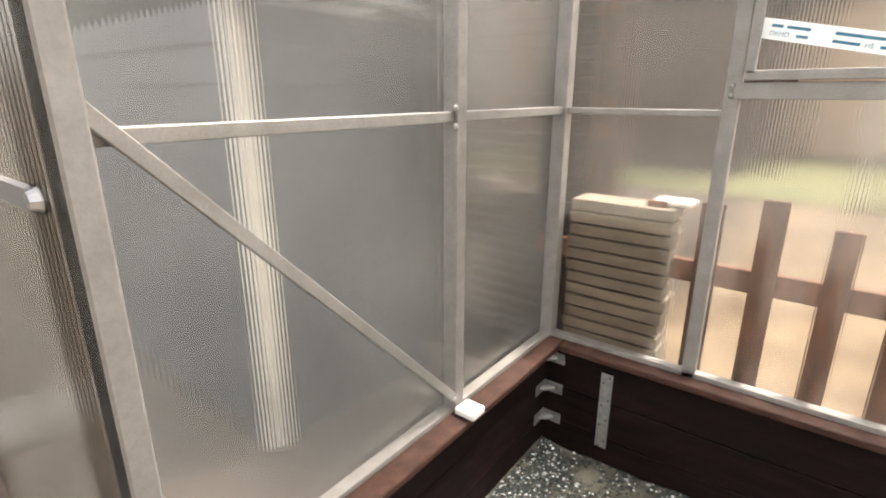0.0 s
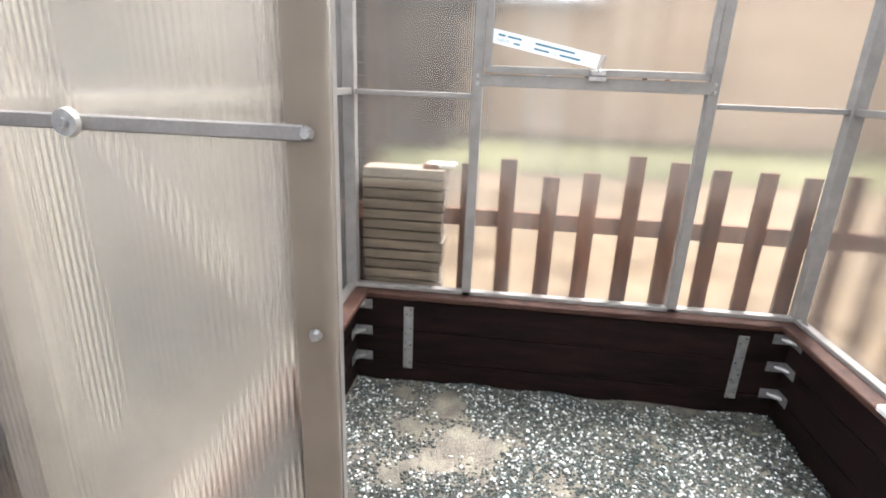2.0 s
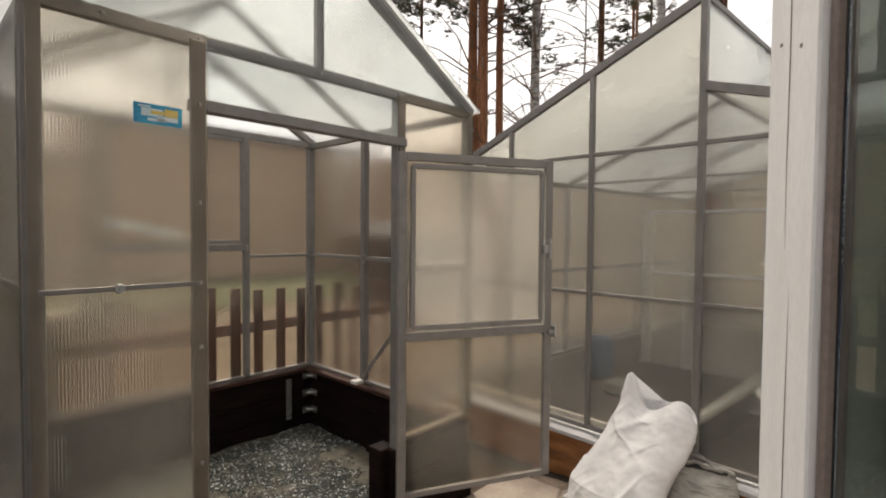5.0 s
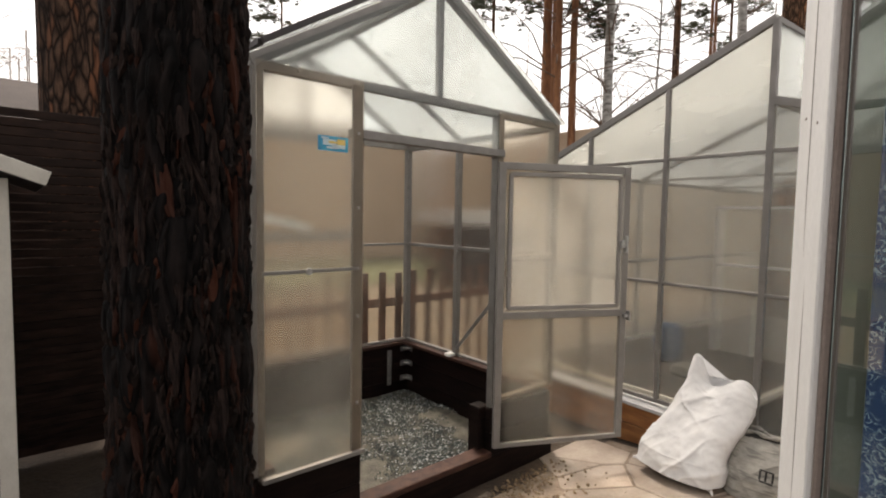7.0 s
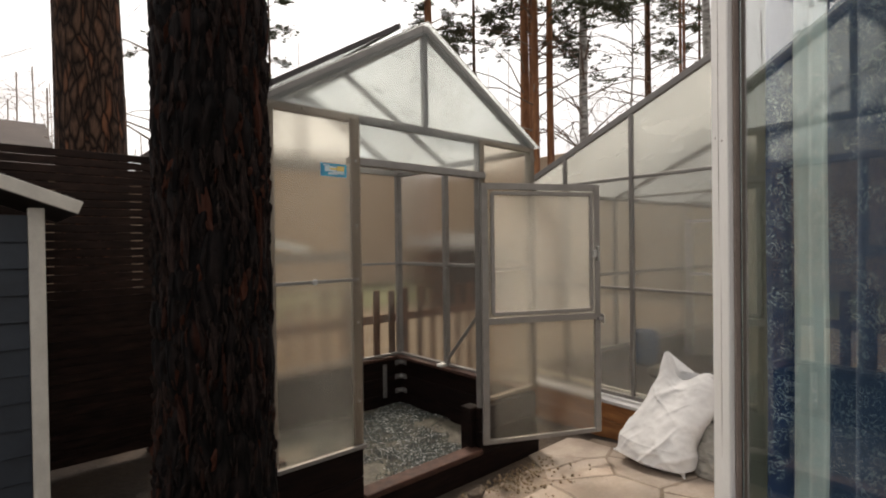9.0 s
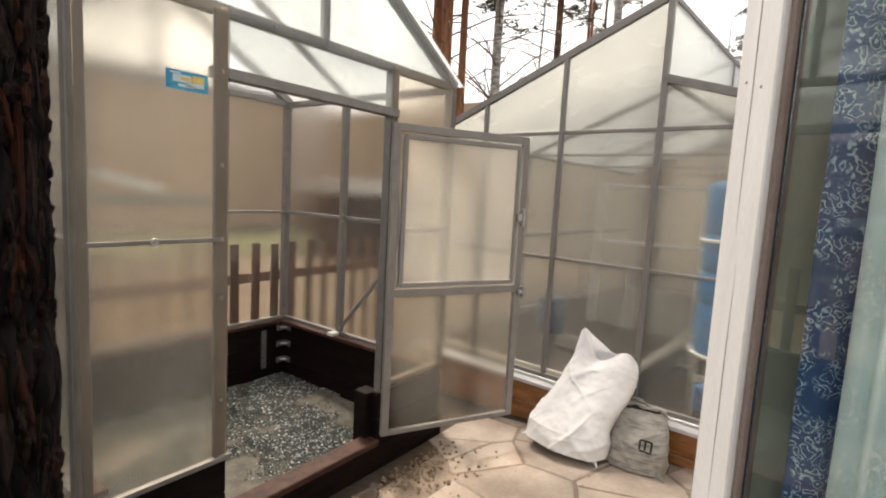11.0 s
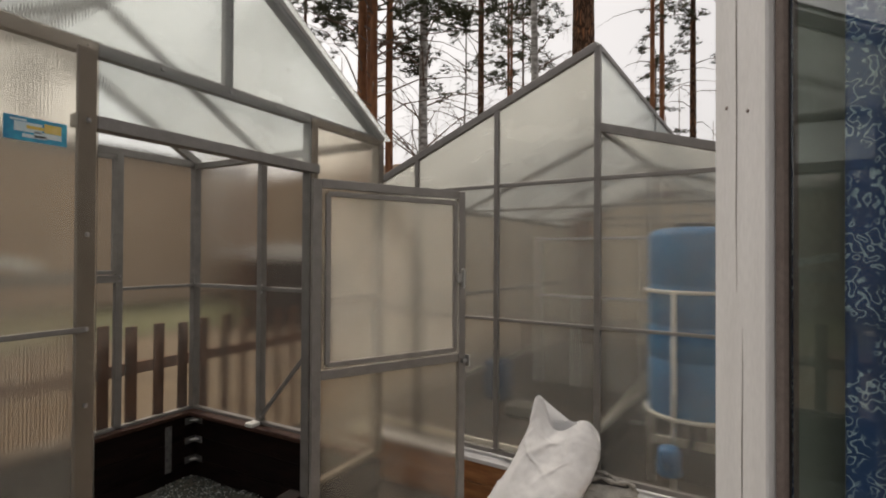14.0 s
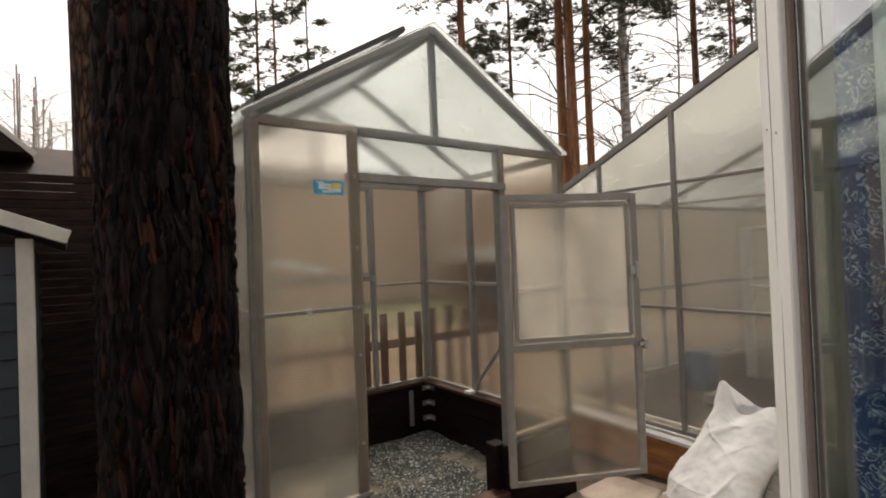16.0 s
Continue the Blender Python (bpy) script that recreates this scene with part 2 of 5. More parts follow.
# Toned down so that the pale heap stays faint behind the sheets.
FLEECE = surface("dimmed garden fleece", (0.08, 0.072, 0.062), (0.14, 0.125, 0.11), 6, rough=(0.8, 0.95), relief=0.001)
SOIL = surface("bare soil and dry litter", (0.022, 0.015, 0.011), (0.09, 0.062, 0.042), 1.1, rough=(0.85, 1.0), relief=0.02, fine=26, speck=0.6)
# Darkened to hold the shade that the greenhouse sheets do not cast.
BED_SOIL = surface("garden soil darkened for shade", (0.014, 0.009, 0.007), (0.06, 0.04, 0.03), 3, rough=(0.85, 1.0), relief=0.02, fine=40, speck=0.5, spec=0.2)
FLAG = surface("tan flagstone", (0.27, 0.215, 0.175), (0.41, 0.345, 0.29), 4, rough=(0.6, 0.85), relief=0.003, fine=45, vary=0.14)
GRAVEL = surface("pale sandy ground", (0.10, 0.09, 0.074), (0.21, 0.19, 0.15), 12, rough=(0.7, 0.9), relief=0.01, fine=120, speck=0.6)
JOINT = surface("tan joint sand", (0.16, 0.12, 0.09), (0.29, 0.23, 0.18), 8, rough=(0.85, 1.0), relief=0.004, fine=90, speck=0.5)
WALL_IN = surface("olive green room wall", (0.36, 0.39, 0.32), (0.44, 0.47, 0.39), 3, rough=(0.7, 0.9), relief=0.0003)


def paisley(name, cloth, print_, lit):
    """Cloth with a curling pale print."""
    m, n, l = material(name)
    p = n["Principled BSDF"]
    v = coords(n, l, (1, 1, 1))
    vor = n.new("ShaderNodeTexVoronoi")
    vor.inputs["Scale"].default_value = 16
    l.new(v, vor.inputs["Vector"])
    swirl = tex_noise(n, l, v, 44, 1.2, 0.5)
    turn = n.new("ShaderNodeMath")
    turn.operation = "MULTIPLY"
    turn.inputs[1].default_value = 34.0
    l.new(swirl, turn.inputs[0])
    curl = n.new("ShaderNodeMath")
    curl.operation = "SINE"
    l.new(turn.outputs[0], curl.inputs[0])
    lines = ramp(n, l, curl.outputs[0], [(0.55, (0, 0, 0)), (0.85, (1, 1, 1))])
    cells = ramp(n, l, vor.outputs["Distance"], [(0.5, (1, 1, 1)), (0.66, (0, 0, 0))])
    both = mixed(n, l, 1.0, lines, cells, "MULTIPLY")
    base = ramp(n, l, tex_noise(n, l, v, 6), [(0.3, cloth), (0.7, tuple(c * 1.5 for c in cloth))])
    l.new(mixed(n, l, both, base, print_), p.inputs["Base Color"])
    p.inputs["Roughness"].default_value = 0.75
    p.inputs["Sheen Weight"].default_value = lit
    l.new(bump(n, l, tex_noise(n, l, v, 220), 0.4, 0.001), p.inputs["Normal"])
    return m


CURTAIN_BLUE = paisley("deep blue paisley cloth", (0.022, 0.06, 0.16), (0.4, 0.53, 0.62), 0.2)
CURTAIN_SHEER = paisley("pale blue-grey paisley cloth", (0.46, 0.56, 0.57), (0.8, 0.85, 0.84), 0.4)
CURTAIN_TEAL = paisley("slate blue paisley cloth", (0.03, 0.068, 0.14), (0.18, 0.26, 0.34), 0.2)
SAND = surface("trodden sand and dry grass", (0.12, 0.082, 0.048), (0.27, 0.198, 0.125), 2.2, rough=(0.85, 1.0), relief=0.02, fine=22, speck=0.45)
LAWN = surface("patchy spring lawn", (0.085, 0.095, 0.035), (0.19, 0.18, 0.08), 0.9, rough=(0.85, 1.0), relief=0.03, fine=18, speck=0.6)
TAN_WALL = surface("tan plaster wall", (0.50, 0.37, 0.265), (0.62, 0.475, 0.35), 0.8, rough=(0.8, 0.95), relief=0.003, fine=20)
BEIGE_WALL = surface("beige plaster wall", (0.5, 0.41, 0.30), (0.62, 0.52, 0.39), 0.8, rough=(0.8, 0.95), relief=0.003, fine=20)
BROWN_ROOF = surface("brown metal roof", (0.028, 0.015, 0.012), (0.05, 0.03, 0.024), 1.0, rough=(0.6, 0.8), relief=0.002, spec=0.2)
CRACK = surface("dark crack in paint", (0.20, 0.15, 0.12), (0.32, 0.26, 0.22), 20, relief=0.0)
BLACK = surface("black rubber", (0.012, 0.012, 0.012), (0.03, 0.03, 0.03), 20, rough=(0.5, 0.7), relief=0.0004)
STONE = surface("crushed grey-green stone", (0.036, 0.048, 0.046), (0.105, 0.125, 0.117), 2.6, rough=(0.8, 0.95), relief=0.001, fine=160, speck=0.3, spec=0.12)
WHITE_PVC = surface("white plastic", (0.6, 0.6, 0.57), (0.74, 0.73, 0.7), 12, rough=(0.35, 0.5), relief=0.0002, speck=0.1)
PAPER = surface("white paper strip", (0.68, 0.7, 0.7), (0.78, 0.79, 0.78), 20, rough=(0.7, 0.8), relief=0.0001, speck=0.05)
INK = surface("blue-green ink", (0.02, 0.12, 0.2), (0.03, 0.17, 0.26), 60, relief=0.0)
TWIG = surface("thin grey-brown twigs", (0.12, 0.08, 0.06), (0.26, 0.18, 0.13), 4, relief=0.0)
FAR_WOOD = surface("distant woodland bark", (0.26, 0.2, 0.165), (0.46, 0.37, 0.31), 0.4, relief=0.0, fine=8)
BUSH_LEAF = surface("dark shrub leaves", (0.03, 0.045, 0.012), (0.09, 0.11, 0.035), 4, rough=(0.5, 0.7), relief=0.0)
STICKER_BLUE = surface("blue glossy sticker", (0.01, 0.18, 0.38), (0.03, 0.42, 0.6), 22, rough=(0.25, 0.35), relief=0.0, speck=0.05)
STICKER_PALE = surface("pale sticker print", (0.5, 0.68, 0.72), (0.75, 0.8, 0.8), 30, rough=(0.25, 0.35), relief=0.0, speck=0.05)
STICKER_YELLOW = surface("yellow sticker print", (0.7, 0.5, 0.06), (0.8, 0.62, 0.2), 30, rough=(0.25, 0.35), relief=0.0, speck=0.05)

DARK_METAL = surface("dark roofing metal", (0.03, 0.025, 0.025), (0.06, 0.05, 0.05), 4, rough=(0.4, 0.6), relief=0.0003)
BOARD_PALE = surface("grey-brown planed boards", (0.17, 0.14, 0.11), (0.27, 0.225, 0.175), 5, (1, 6, 6), (0.6, 0.8), relief=0.001, vary=0.15)

glass_m, gn, gl = material("window glass")
gp = gn["Principled BSDF"]
gp.inputs["Transmission Weight"].default_value, gp.inputs["Roughness"].default_value, gp.inputs["IOR"].default_value = 1.0, 0.0, 1.5
gp.inputs["Base Color"].default_value = (0.88, 0.93, 0.9, 1)
cg, cf, cm = gn.new("ShaderNodeBsdfGlossy"), gn.new("ShaderNodeFresnel"), gn.new("ShaderNodeMixShader")
cg.inputs["Roughness"].default_value, cf.inputs["IOR"].default_value = 0.0, 1.5
gl.new(cf.outputs[0], cm.inputs["Fac"])
gl.new(gp.outputs[0], cm.inputs[1])
gl.new(cg.outputs[0], cm.inputs[2])
gl.new(cm.outputs[0], gn["Material Output"].inputs["Surface"])
GLASS = glass_m


# ---- building helpers ----
def box(bm, lo, hi, bevel=0.0):
    made = bmesh.ops.create_cube(bm, size=1.0)["verts"]
    lo, hi = Vector(lo), Vector(hi)
    for v in made:
        v.co = Vector((lo[i] + (v.co[i] + 0.5) * (hi[i] - lo[i]) for i in range(3)))
    if bevel:
        edges = list({e for v in made for e in v.link_edges})
        bmesh.ops.bevel(bm, geom=edges, offset=bevel, segments=1, affect="EDGES")
    return bm


def beam(bm, a, b, wide, deep, side=(0, 1, 0), bevel=0.002):
    """A bar from a to b; wide across the given side direction, deep along it."""
    a, b, side = Vector(a), Vector(b), Vector(side)
    x = (b - a).normalized()
    z = x.cross(side).normalized()
    y = z.cross(x)
    tmp = bmesh.new()
    box(tmp, (0, -deep / 2, -wide / 2), ((b - a).length, deep / 2, wide / 2), bevel)
    m = Matrix((x, y, z)).transposed().to_4x4()
    m.translation = a
    bmesh.ops.transform(tmp, matrix=m, verts=tmp.verts)
    me = bpy.data.meshes.new("tmp")
    tmp.to_mesh(me)
    tmp.free()
    bm.from_mesh(me)
    bpy.data.meshes.remove(me)
    return bm


def tube(bm, points, radii, sides=12, wobble=0.0, seed=0):
    """A closed tube along points with a radius at each."""
    rnd = random.Random(seed)
    pts = [Vector(p) for p in points]
    if isinstance(radii, (int, float)):
        radii = [radii] * len(pts)
    rings = []
    up = Vector((0, 0, 1)) if abs((pts[-1] - pts[0]).normalized().z) < 0.9 else Vector((1, 0, 0))
    for i, (p, r) in enumerate(zip(pts, radii)):
        t = (pts[min(i + 1, len(pts) - 1)] - pts[max(i - 1, 0)]).normalized()
        u = t.cross(up).normalized()
        v = t.cross(u)
        rings.append([bm.verts.new(p + (u * math.cos(a) + v * math.sin(a)) * r * (1 + rnd.uniform(-wobble, wobble)))
                      for a in (2 * math.pi * k / sides for k in range(sides))])
    for r0, r1 in zip(rings, rings[1:]):
        for k in range(sides):
            bm.faces.new((r0[k], r0[(k + 1) % sides], r1[(k + 1) % sides], r1[k]))
    bm.faces.new(rings[0])
    bm.faces.new(list(reversed(rings[-1])))
    return bm


def part(name, bm, mat, parent=None, label="", smooth=False):
    me = bpy.data.meshes.new(name)
    bmesh.ops.recalc_face_normals(bm, faces=bm.faces)
    bm.to_mesh(me)
    bm.free()
    me.materials.append(mat)
    if smooth:
        me.polygons.foreach_set("use_smooth", [True] * len(me.polygons))
    ob = new(name, me)
    if parent:
        ob.parent = parent
    if label:
        ob["label"] = label
    return ob


def thing(name, m, label, category, group="", kind=""):
    ob = new(name)
    ob.matrix_world = m
    ob.empty_display_size = 0.1
    return tagged(ob, label, category, group, kind)


def B(lo, hi, bevel=0.002):
    return box(bmesh.new(), lo, hi, bevel)


def beam_part(name, a, b, wide, deep, mat, parent, side=(0, 1, 0), label=""):
    return part(name, beam(bmesh.new(), a, b, wide, deep, side), mat, parent, label)


def pane(corners, normal, thick, mat, parent, name="panel"):
    """A sheet over the given corners, thick along normal."""
    bm = bmesh.new()
    n = Vector(normal).normalized() * thick / 2
    f = [bm.verts.new(Vector(c) + n) for c in corners]
    b = [bm.verts.new(Vector(c) - n) for c in corners]
    bm.faces.new(f)
    bm.faces.new(list(reversed(b)))
    for i in range(len(f)):
        j = (i + 1) % len(f)
        bm.faces.new((f[i], b[i], b[j], f[j]))
    ob = part(name, bm, mat, parent)
    ob.visible_shadow = False
    return ob


# ---- ground ----
def ground_height(x, y):
    rise = min(1.0, max(0.0, (-0.1 - y) / 1.0)) * 0.09
    if -0.64 < x < 1.55 and -0.02 < y < 1.8:
        return -0.05
    return rise + 0.012 * noise.noise((x * 1.3, y * 1.3, 0)) * (0.3 if 0 < x < 2.2 and -2.4 < y < 0 else 1)


def graded(lo, hi, near, far):
    steps, v = [], 0.0
    while v < far:
        v += near + v * 0.12
        steps.append(v)
    inner = [lo + i * near for i in range(int((hi - lo) / near) + 1)]
    return [lo - s for s in reversed(steps)] + inner + [hi + s for s in steps]


bm = bmesh.new()
gx, gy = graded(-3.5, 4.0, 0.12, 220), graded(-4.0, 3.5, 0.12, 220)
grid = [[bm.verts.new((x, y, ground_height(x, y))) for y in gy] for x in gx]
for i in range(len(gx) - 1):
    for j in range(len(gy) - 1):
        bm.faces.new((grid[i][j], grid[i + 1][j], grid[i + 1][j + 1], grid[i][j + 1]))
tagged(part("ground", bm, SOIL, smooth=True), "bare brown soil with dry grass and litter", "ground", kind="structure")


# ---- first greenhouse ----
X0, X1, Y1, XM = -0.64, 1.545, 1.80, 0.445
BASE, EAVE, APEX, LINTEL, MID = 0.50, 2.36, 3.03, 2.10, 1.445
JL, JR = -0.075, 0.915
green = thing("greenhouse", pose(0, 0, 0), "gabled steel-framed greenhouse of clear ribbed polycarbonate with its door open", "greenhouse")


def roof_z(x):
    return APEX - abs(x - XM) / (X1 - XM) * (APEX - EAVE)


def bar(a, b, wide=0.04, deep=0.04, side=(0, 1, 0), name="steel_bar"):
    return beam_part(name, a, b, wide, deep, STEEL, green, side)


P = 0.055
for y in (0.03, Y1 - 0.03):
    for x in (X0 + P / 2, X1 - P / 2):
        bar((x, y, BASE), (x, y, EAVE), P, P, name="corner_post")
    bar((X0, y, EAVE + 0.015), (X1, y, EAVE + 0.015), 0.05, 0.035, name="tie_beam")
    for sx in (X0, X1):
        bar((sx, y - 0.001, EAVE + 0.02), (XM, y, APEX), 0.055, 0.05, name="rafter")
    bar((XM, y, EAVE + 0.04), (XM, y, APEX - 0.03), 0.04, 0.03, name="king_post")
# front wall
bar((JL - 0.043, -0.014, BASE - 0.018), (JL - 0.043, -0.014, EAVE), 0.055, 0.02, name="door_jamb")
bar((JR + 0.03, 0.03, 0.2), (JR + 0.03, 0.03, EAVE), 0.06, 0.05, name="door_jamb")
bar((JL - 0.06, 0.02, LINTEL + 0.025), (JR + 0.06, 0.02, LINTEL + 0.025), 0.045, 0.06, name="lintel")
bar((X0 + 0.03, -0.0335, MID), (JL - 0.045, -0.0335, MID), 0.018, 0.005, name="rail")
bar((JR + 0.05, 0.012, MID), (X1 - 0.05, 0.012, MID), 0.03, 0.02, name="rail")
bar((X0 + 0.03, -0.03, BASE - 0.012), (JL - 0.002, -0.03, BASE - 0.012), 0.022, 0.03, name="bottom_rail")
bar((JR + 0.06, 0.02, BASE + 0.012), (X1 - 0.05, 0.02, BASE + 0.012), 0.022, 0.04, name="bottom_rail")
# back wall with its vent window
WL, WR, WB, WT = -0.035, 0.945, 1.515, EAVE - 0.03
yb = Y1 - 0.03
for x in (WL, WR):
    bar((x, yb, BASE), (x, yb, EAVE), 0.045, 0.04, name="post")
bar((WL, yb, WB), (WR, yb, WB), 0.05, 0.042, name="rail")
bar((X0 + 0.05, yb, MID), (WL, yb, MID), 0.022, 0.03, name="rail")
bar((WR, yb, MID), (X1 - 0.05, yb, MID), 0.022, 0.03, name="rail")
bar((X0 + 0.05, yb, BASE + 0.01), (X1 - 0.05, yb, BASE + 0.01), 0.02, 0.04, name="bottom_rail")
# side walls
YM = 1.03
YL = 1.07
for x, s, ym in ((X0 + 0.03, 1, YL), (X1 - 0.03, -1, YM)):
    bar((x, ym, BASE), (x, ym, EAVE), 0.05, 0.045, name="post")
    bar((x, 0.05, EAVE), (x, Y1 - 0.05, EAVE), 0.045, 0.045, (1, 0, 0), name="eave_beam")
    bar((x, 0.05, MID), (x, Y1 - 0.05, MID), 0.028, 0.03, (1, 0, 0), name="rail")
    bar((x, 0.05, BASE + 0.01), (x, Y1 - 0.05, BASE + 0.01), 0.02, 0.04, (1, 0, 0), name="bottom_rail")
    bar((x + s * 0.023, ym - 0.02, BASE + 0.05), (x + s * 0.023, *((0.06, 1.58) if s > 0 else (0.22, MID - 0.015))), 0.028, 0.012, (1, 0, 0), name="brace")
    xe = X0 if s > 0 else X1
    bar((xe, YM, EAVE + 0.0), (XM, YM, APEX - 0.02), 0.04, 0.04, name="rafter")
bar((XM, 0.0, APEX - 0.01), (XM, Y1, APEX - 0.01), 0.05, 0.05, (1, 0, 0), name="ridge_beam")
# sheets
T = 0.006
z0 = BASE + 0.004
for a, b, lo, hi in ((X0 + 0.01, JL - 0.014, z0 - 0.02, EAVE + 0.02), (JR + 0.005, X1 - 0.01, z0 - 0.02, EAVE + 0.02), (JL, JR, LINTEL + 0.03, EAVE + 0.02)):
    fy = -0.028 if a < JL - 0.1 else 0.0
    pane([(a, fy, lo), (b, fy, lo), (b, fy, hi), (a, fy, hi)], (0, 1, 0), T, POLY_GABLE if lo > 2 else POLY_FRONT, green)
for y in (0.0, Y1):
    for sx in (X0 + 0.02, X1 - 0.02):
        pane([(sx, y, EAVE + 0.03), (XM, y, EAVE + 0.03), (XM, y, APEX - 0.01)], (0, 1, 0), T, POLY_GABLE, green)
for a, b, lo, hi in ((X0 + 0.01, WL, z0, EAVE), (WR, X1 - 0.01, z0, EAVE), (WL, WR, z0, WB)):
    pane([(a, Y1, lo), (b, Y1, lo), (b, Y1, hi), (a, Y1, hi)], (0, 1, 0), T, POLY_WALL, green)
for x in (X0, X1):
    for a, b in ((0.01, YM), (YM, Y1 - 0.01)):
        pane([(x, a, z0 - 0.02), (x, b, z0 - 0.02), (x, b, EAVE), (x, a, EAVE)], (1, 0, 0), T, POLY_SIDE if x < 0 else POLY_WALL, green)
for sx, s in ((X0 - 0.04, -1), (X1 + 0.04, 1)):
    n_ = Vector((s * (APEX - EAVE), 0, X1 - XM))
    for a, b in ((-0.02, YM), (YM + 0.001, Y1 + 0.02)):
        pane([(sx, a, EAVE + 0.03), (XM, a, APEX + 0.04), (XM, b, APEX + 0.04), (sx, b, EAVE + 0.03)], n_, T, POLY_ROOF, green)

# vent window in the back wall
vent = part("vent_window", beam(beam(beam(beam(bmesh.new(), (WL + 0.03, yb - 0.02, WB + 0.045), (WR - 0.03, yb - 0.02, WB + 0.045), 0.03, 0.02),
            (WL + 0.03, yb - 0.02, WT), (WR - 0.03, yb - 0.02, WT), 0.03, 0.02),
            (WL + 0.04, yb - 0.02, WB + 0.05), (WL + 0.04, yb - 0.02, WT), 0.028, 0.02),
            (WR - 0.04, yb - 0.02, WB + 0.05), (WR - 0.04, yb - 0.02, WT), 0.028, 0.02), STEEL, green)
pane([(WL + 0.04, yb, WB + 0.05), (WR - 0.04, yb, WB + 0.05), (WR - 0.04, yb, WT), (WL + 0.04, yb, WT)], (0, 1, 0), T, POLY_WALL, vent, "pane")

# the open door, hung on the right jamb
HX, HY, DW, DB, DT = 0.845, -0.08, 0.91, 0.25, 2.055
door = new("door")
door.parent = green
door.matrix_world = pose(HX, HY, 0, 0, 0, -26.9)
door["label"] = "open steel-framed door with two clear polycarbonate panes"
F = 0.045
DM = 1.10
for a, b, nm in (((0, 0, DB), (0, 0, DT), "stile"), ((DW, 0, DB), (DW, 0, DT), "stile")):
    s = F / 2 if a[0] == 0 else -F / 2
    beam_part(nm, (a[0] + s, 0, a[2]), (b[0] + s, 0, b[2]), F, 0.03, STEEL, door)
for z, nm in ((DB + 0.015, "bottom_rail"), (DM, "lock_rail"), (DT - 0.02, "top_rail")):
    beam_part(nm, (F, 0, z), (DW - F, 0, z), 0.045 if z > 0.5 else 0.03, 0.028, STEEL, door)
sash = bmesh.new()
for a, b in (((F + 0.03, DM + 0.05), (DW - F - 0.03, DM + 0.05)), ((F + 0.03, DT - 0.07), (DW - F - 0.03, DT - 0.07)),
             ((F + 0.03, DM + 0.05), (F + 0.03, DT - 0.07)), ((DW - F - 0.03, DM + 0.05), (DW - F - 0.03, DT - 0.07))):
    beam(sash, (a[0], -0.016, a[1]), (b[0], -0.016, b[1]), 0.025, 0.022)
part("sash", sash, STEEL, door)
pane([(F, 0, DB + 0.02), (DW - F, 0, DB + 0.02), (DW - F, 0, DM), (F, 0, DM)], (0, 1, 0), T, POLY_FRONT, door, "pane")
pane([(F, -0.012, DM + 0.03), (DW - F, -0.012, DM + 0.03), (DW - F, -0.012, DT - 0.05), (F, -0.012, DT - 0.05)], (0, 1, 0), T, POLY_DOOR, door, "pane")
latch = B((DW - 0.075, -0.05, 1.53), (DW - 0.035, -0.02, 1.58), 0.004)
box(latch, (DW - 0.045, -0.06, 1.50), (DW - 0.03, -0.03, 1.61), 0.003)
part("latch", latch, GALV, door, "bright steel turn latch")
hasp = B((DW - 0.03, -0.04, 1.07), (DW + 0.02, -0.015, 1.095), 0.003)
box(hasp, (DW + 0.0, -0.05, 1.05), (DW + 0.012, -0.01, 1.115), 0.003)
part("hasp", hasp, GALV, door, "bright steel hasp")

# timber base of the greenhouse
plinth = thing("timber_base", pose(0, 0, 0), "dark brown stained plank base under the greenhouse, capped with brown boards", "planter base")
BT = 0.045
for k in range(3):
    a, b = -0.04 + k * 0.17, -0.04 + k * 0.17 + 0.166
    part("board", B((X0 + 0.06, Y1 - 0.09, a), (X1 - 0.06, Y1 - 0.09 + BT, b), 0.004), DARK_TIMBER, plinth)
    for x in (X0 + 0.012, X1 - 0.012 - BT):
        part("board", B((x, 0.05, a), (x + BT, Y1 - 0.015, b), 0.004), DARK_TIMBER, plinth)
    if k:
        part("board", B((X0 + 0.012, 0.0, a), (JL, BT, b), 0.004), DARK_TIMBER, plinth)
        part("board", B((JR - 0.02, 0.0, a), (X1 - 0.012, BT, b), 0.004), DARK_TIMBER, plinth)
part("sill_board", B((X0, -0.012, -0.06), (X1, 0.05, 0.15), 0.005), DARK_TIMBER, plinth)
part("threshold", B((JL, -0.03, 0.152), (JR - 0.02, 0.09, 0.19), 0.005), BROWN_TIMBER, plinth, "brown threshold board")
part("jamb_block", B((JR - 0.07, 0.046, -0.04), (JR + 0.03, 0.15, BASE - 0.03), 0.005), DARK_TIMBER, plinth)
for lo, hi in (((X0 - 0.01, 0.05, BASE - 0.028), (X0 + 0.12, Y1, BASE)), ((X1 - 0.12, 0.05, BASE - 0.028), (X1 + 0.01, Y1, BASE)),
               ((X0 + 0.121, Y1 - 0.11, BASE - 0.028), (X1 - 0.121, Y1 + 0.01, BASE))):
    part("cap_board", B(lo, hi, 0.004), BROWN_TIMBER, plinth, "reddish brown cap board")

# gravel floor inside
gravel_bm = bmesh.new()
gs = [[gravel_bm.verts.new((X0 + 0.05 + i * 0.05, 0.04 + j * 0.05, 0.012 + 0.02 * noise.noise((i * 0.22, j * 0.22, 4)))) for j in range(35)] for i in range(42)]
for i in range(41):
    for j in range(34):
        gravel_bm.faces.new((gs[i][j], gs[i + 1][j], gs[i + 1][j + 1], gs[i][j + 1]))
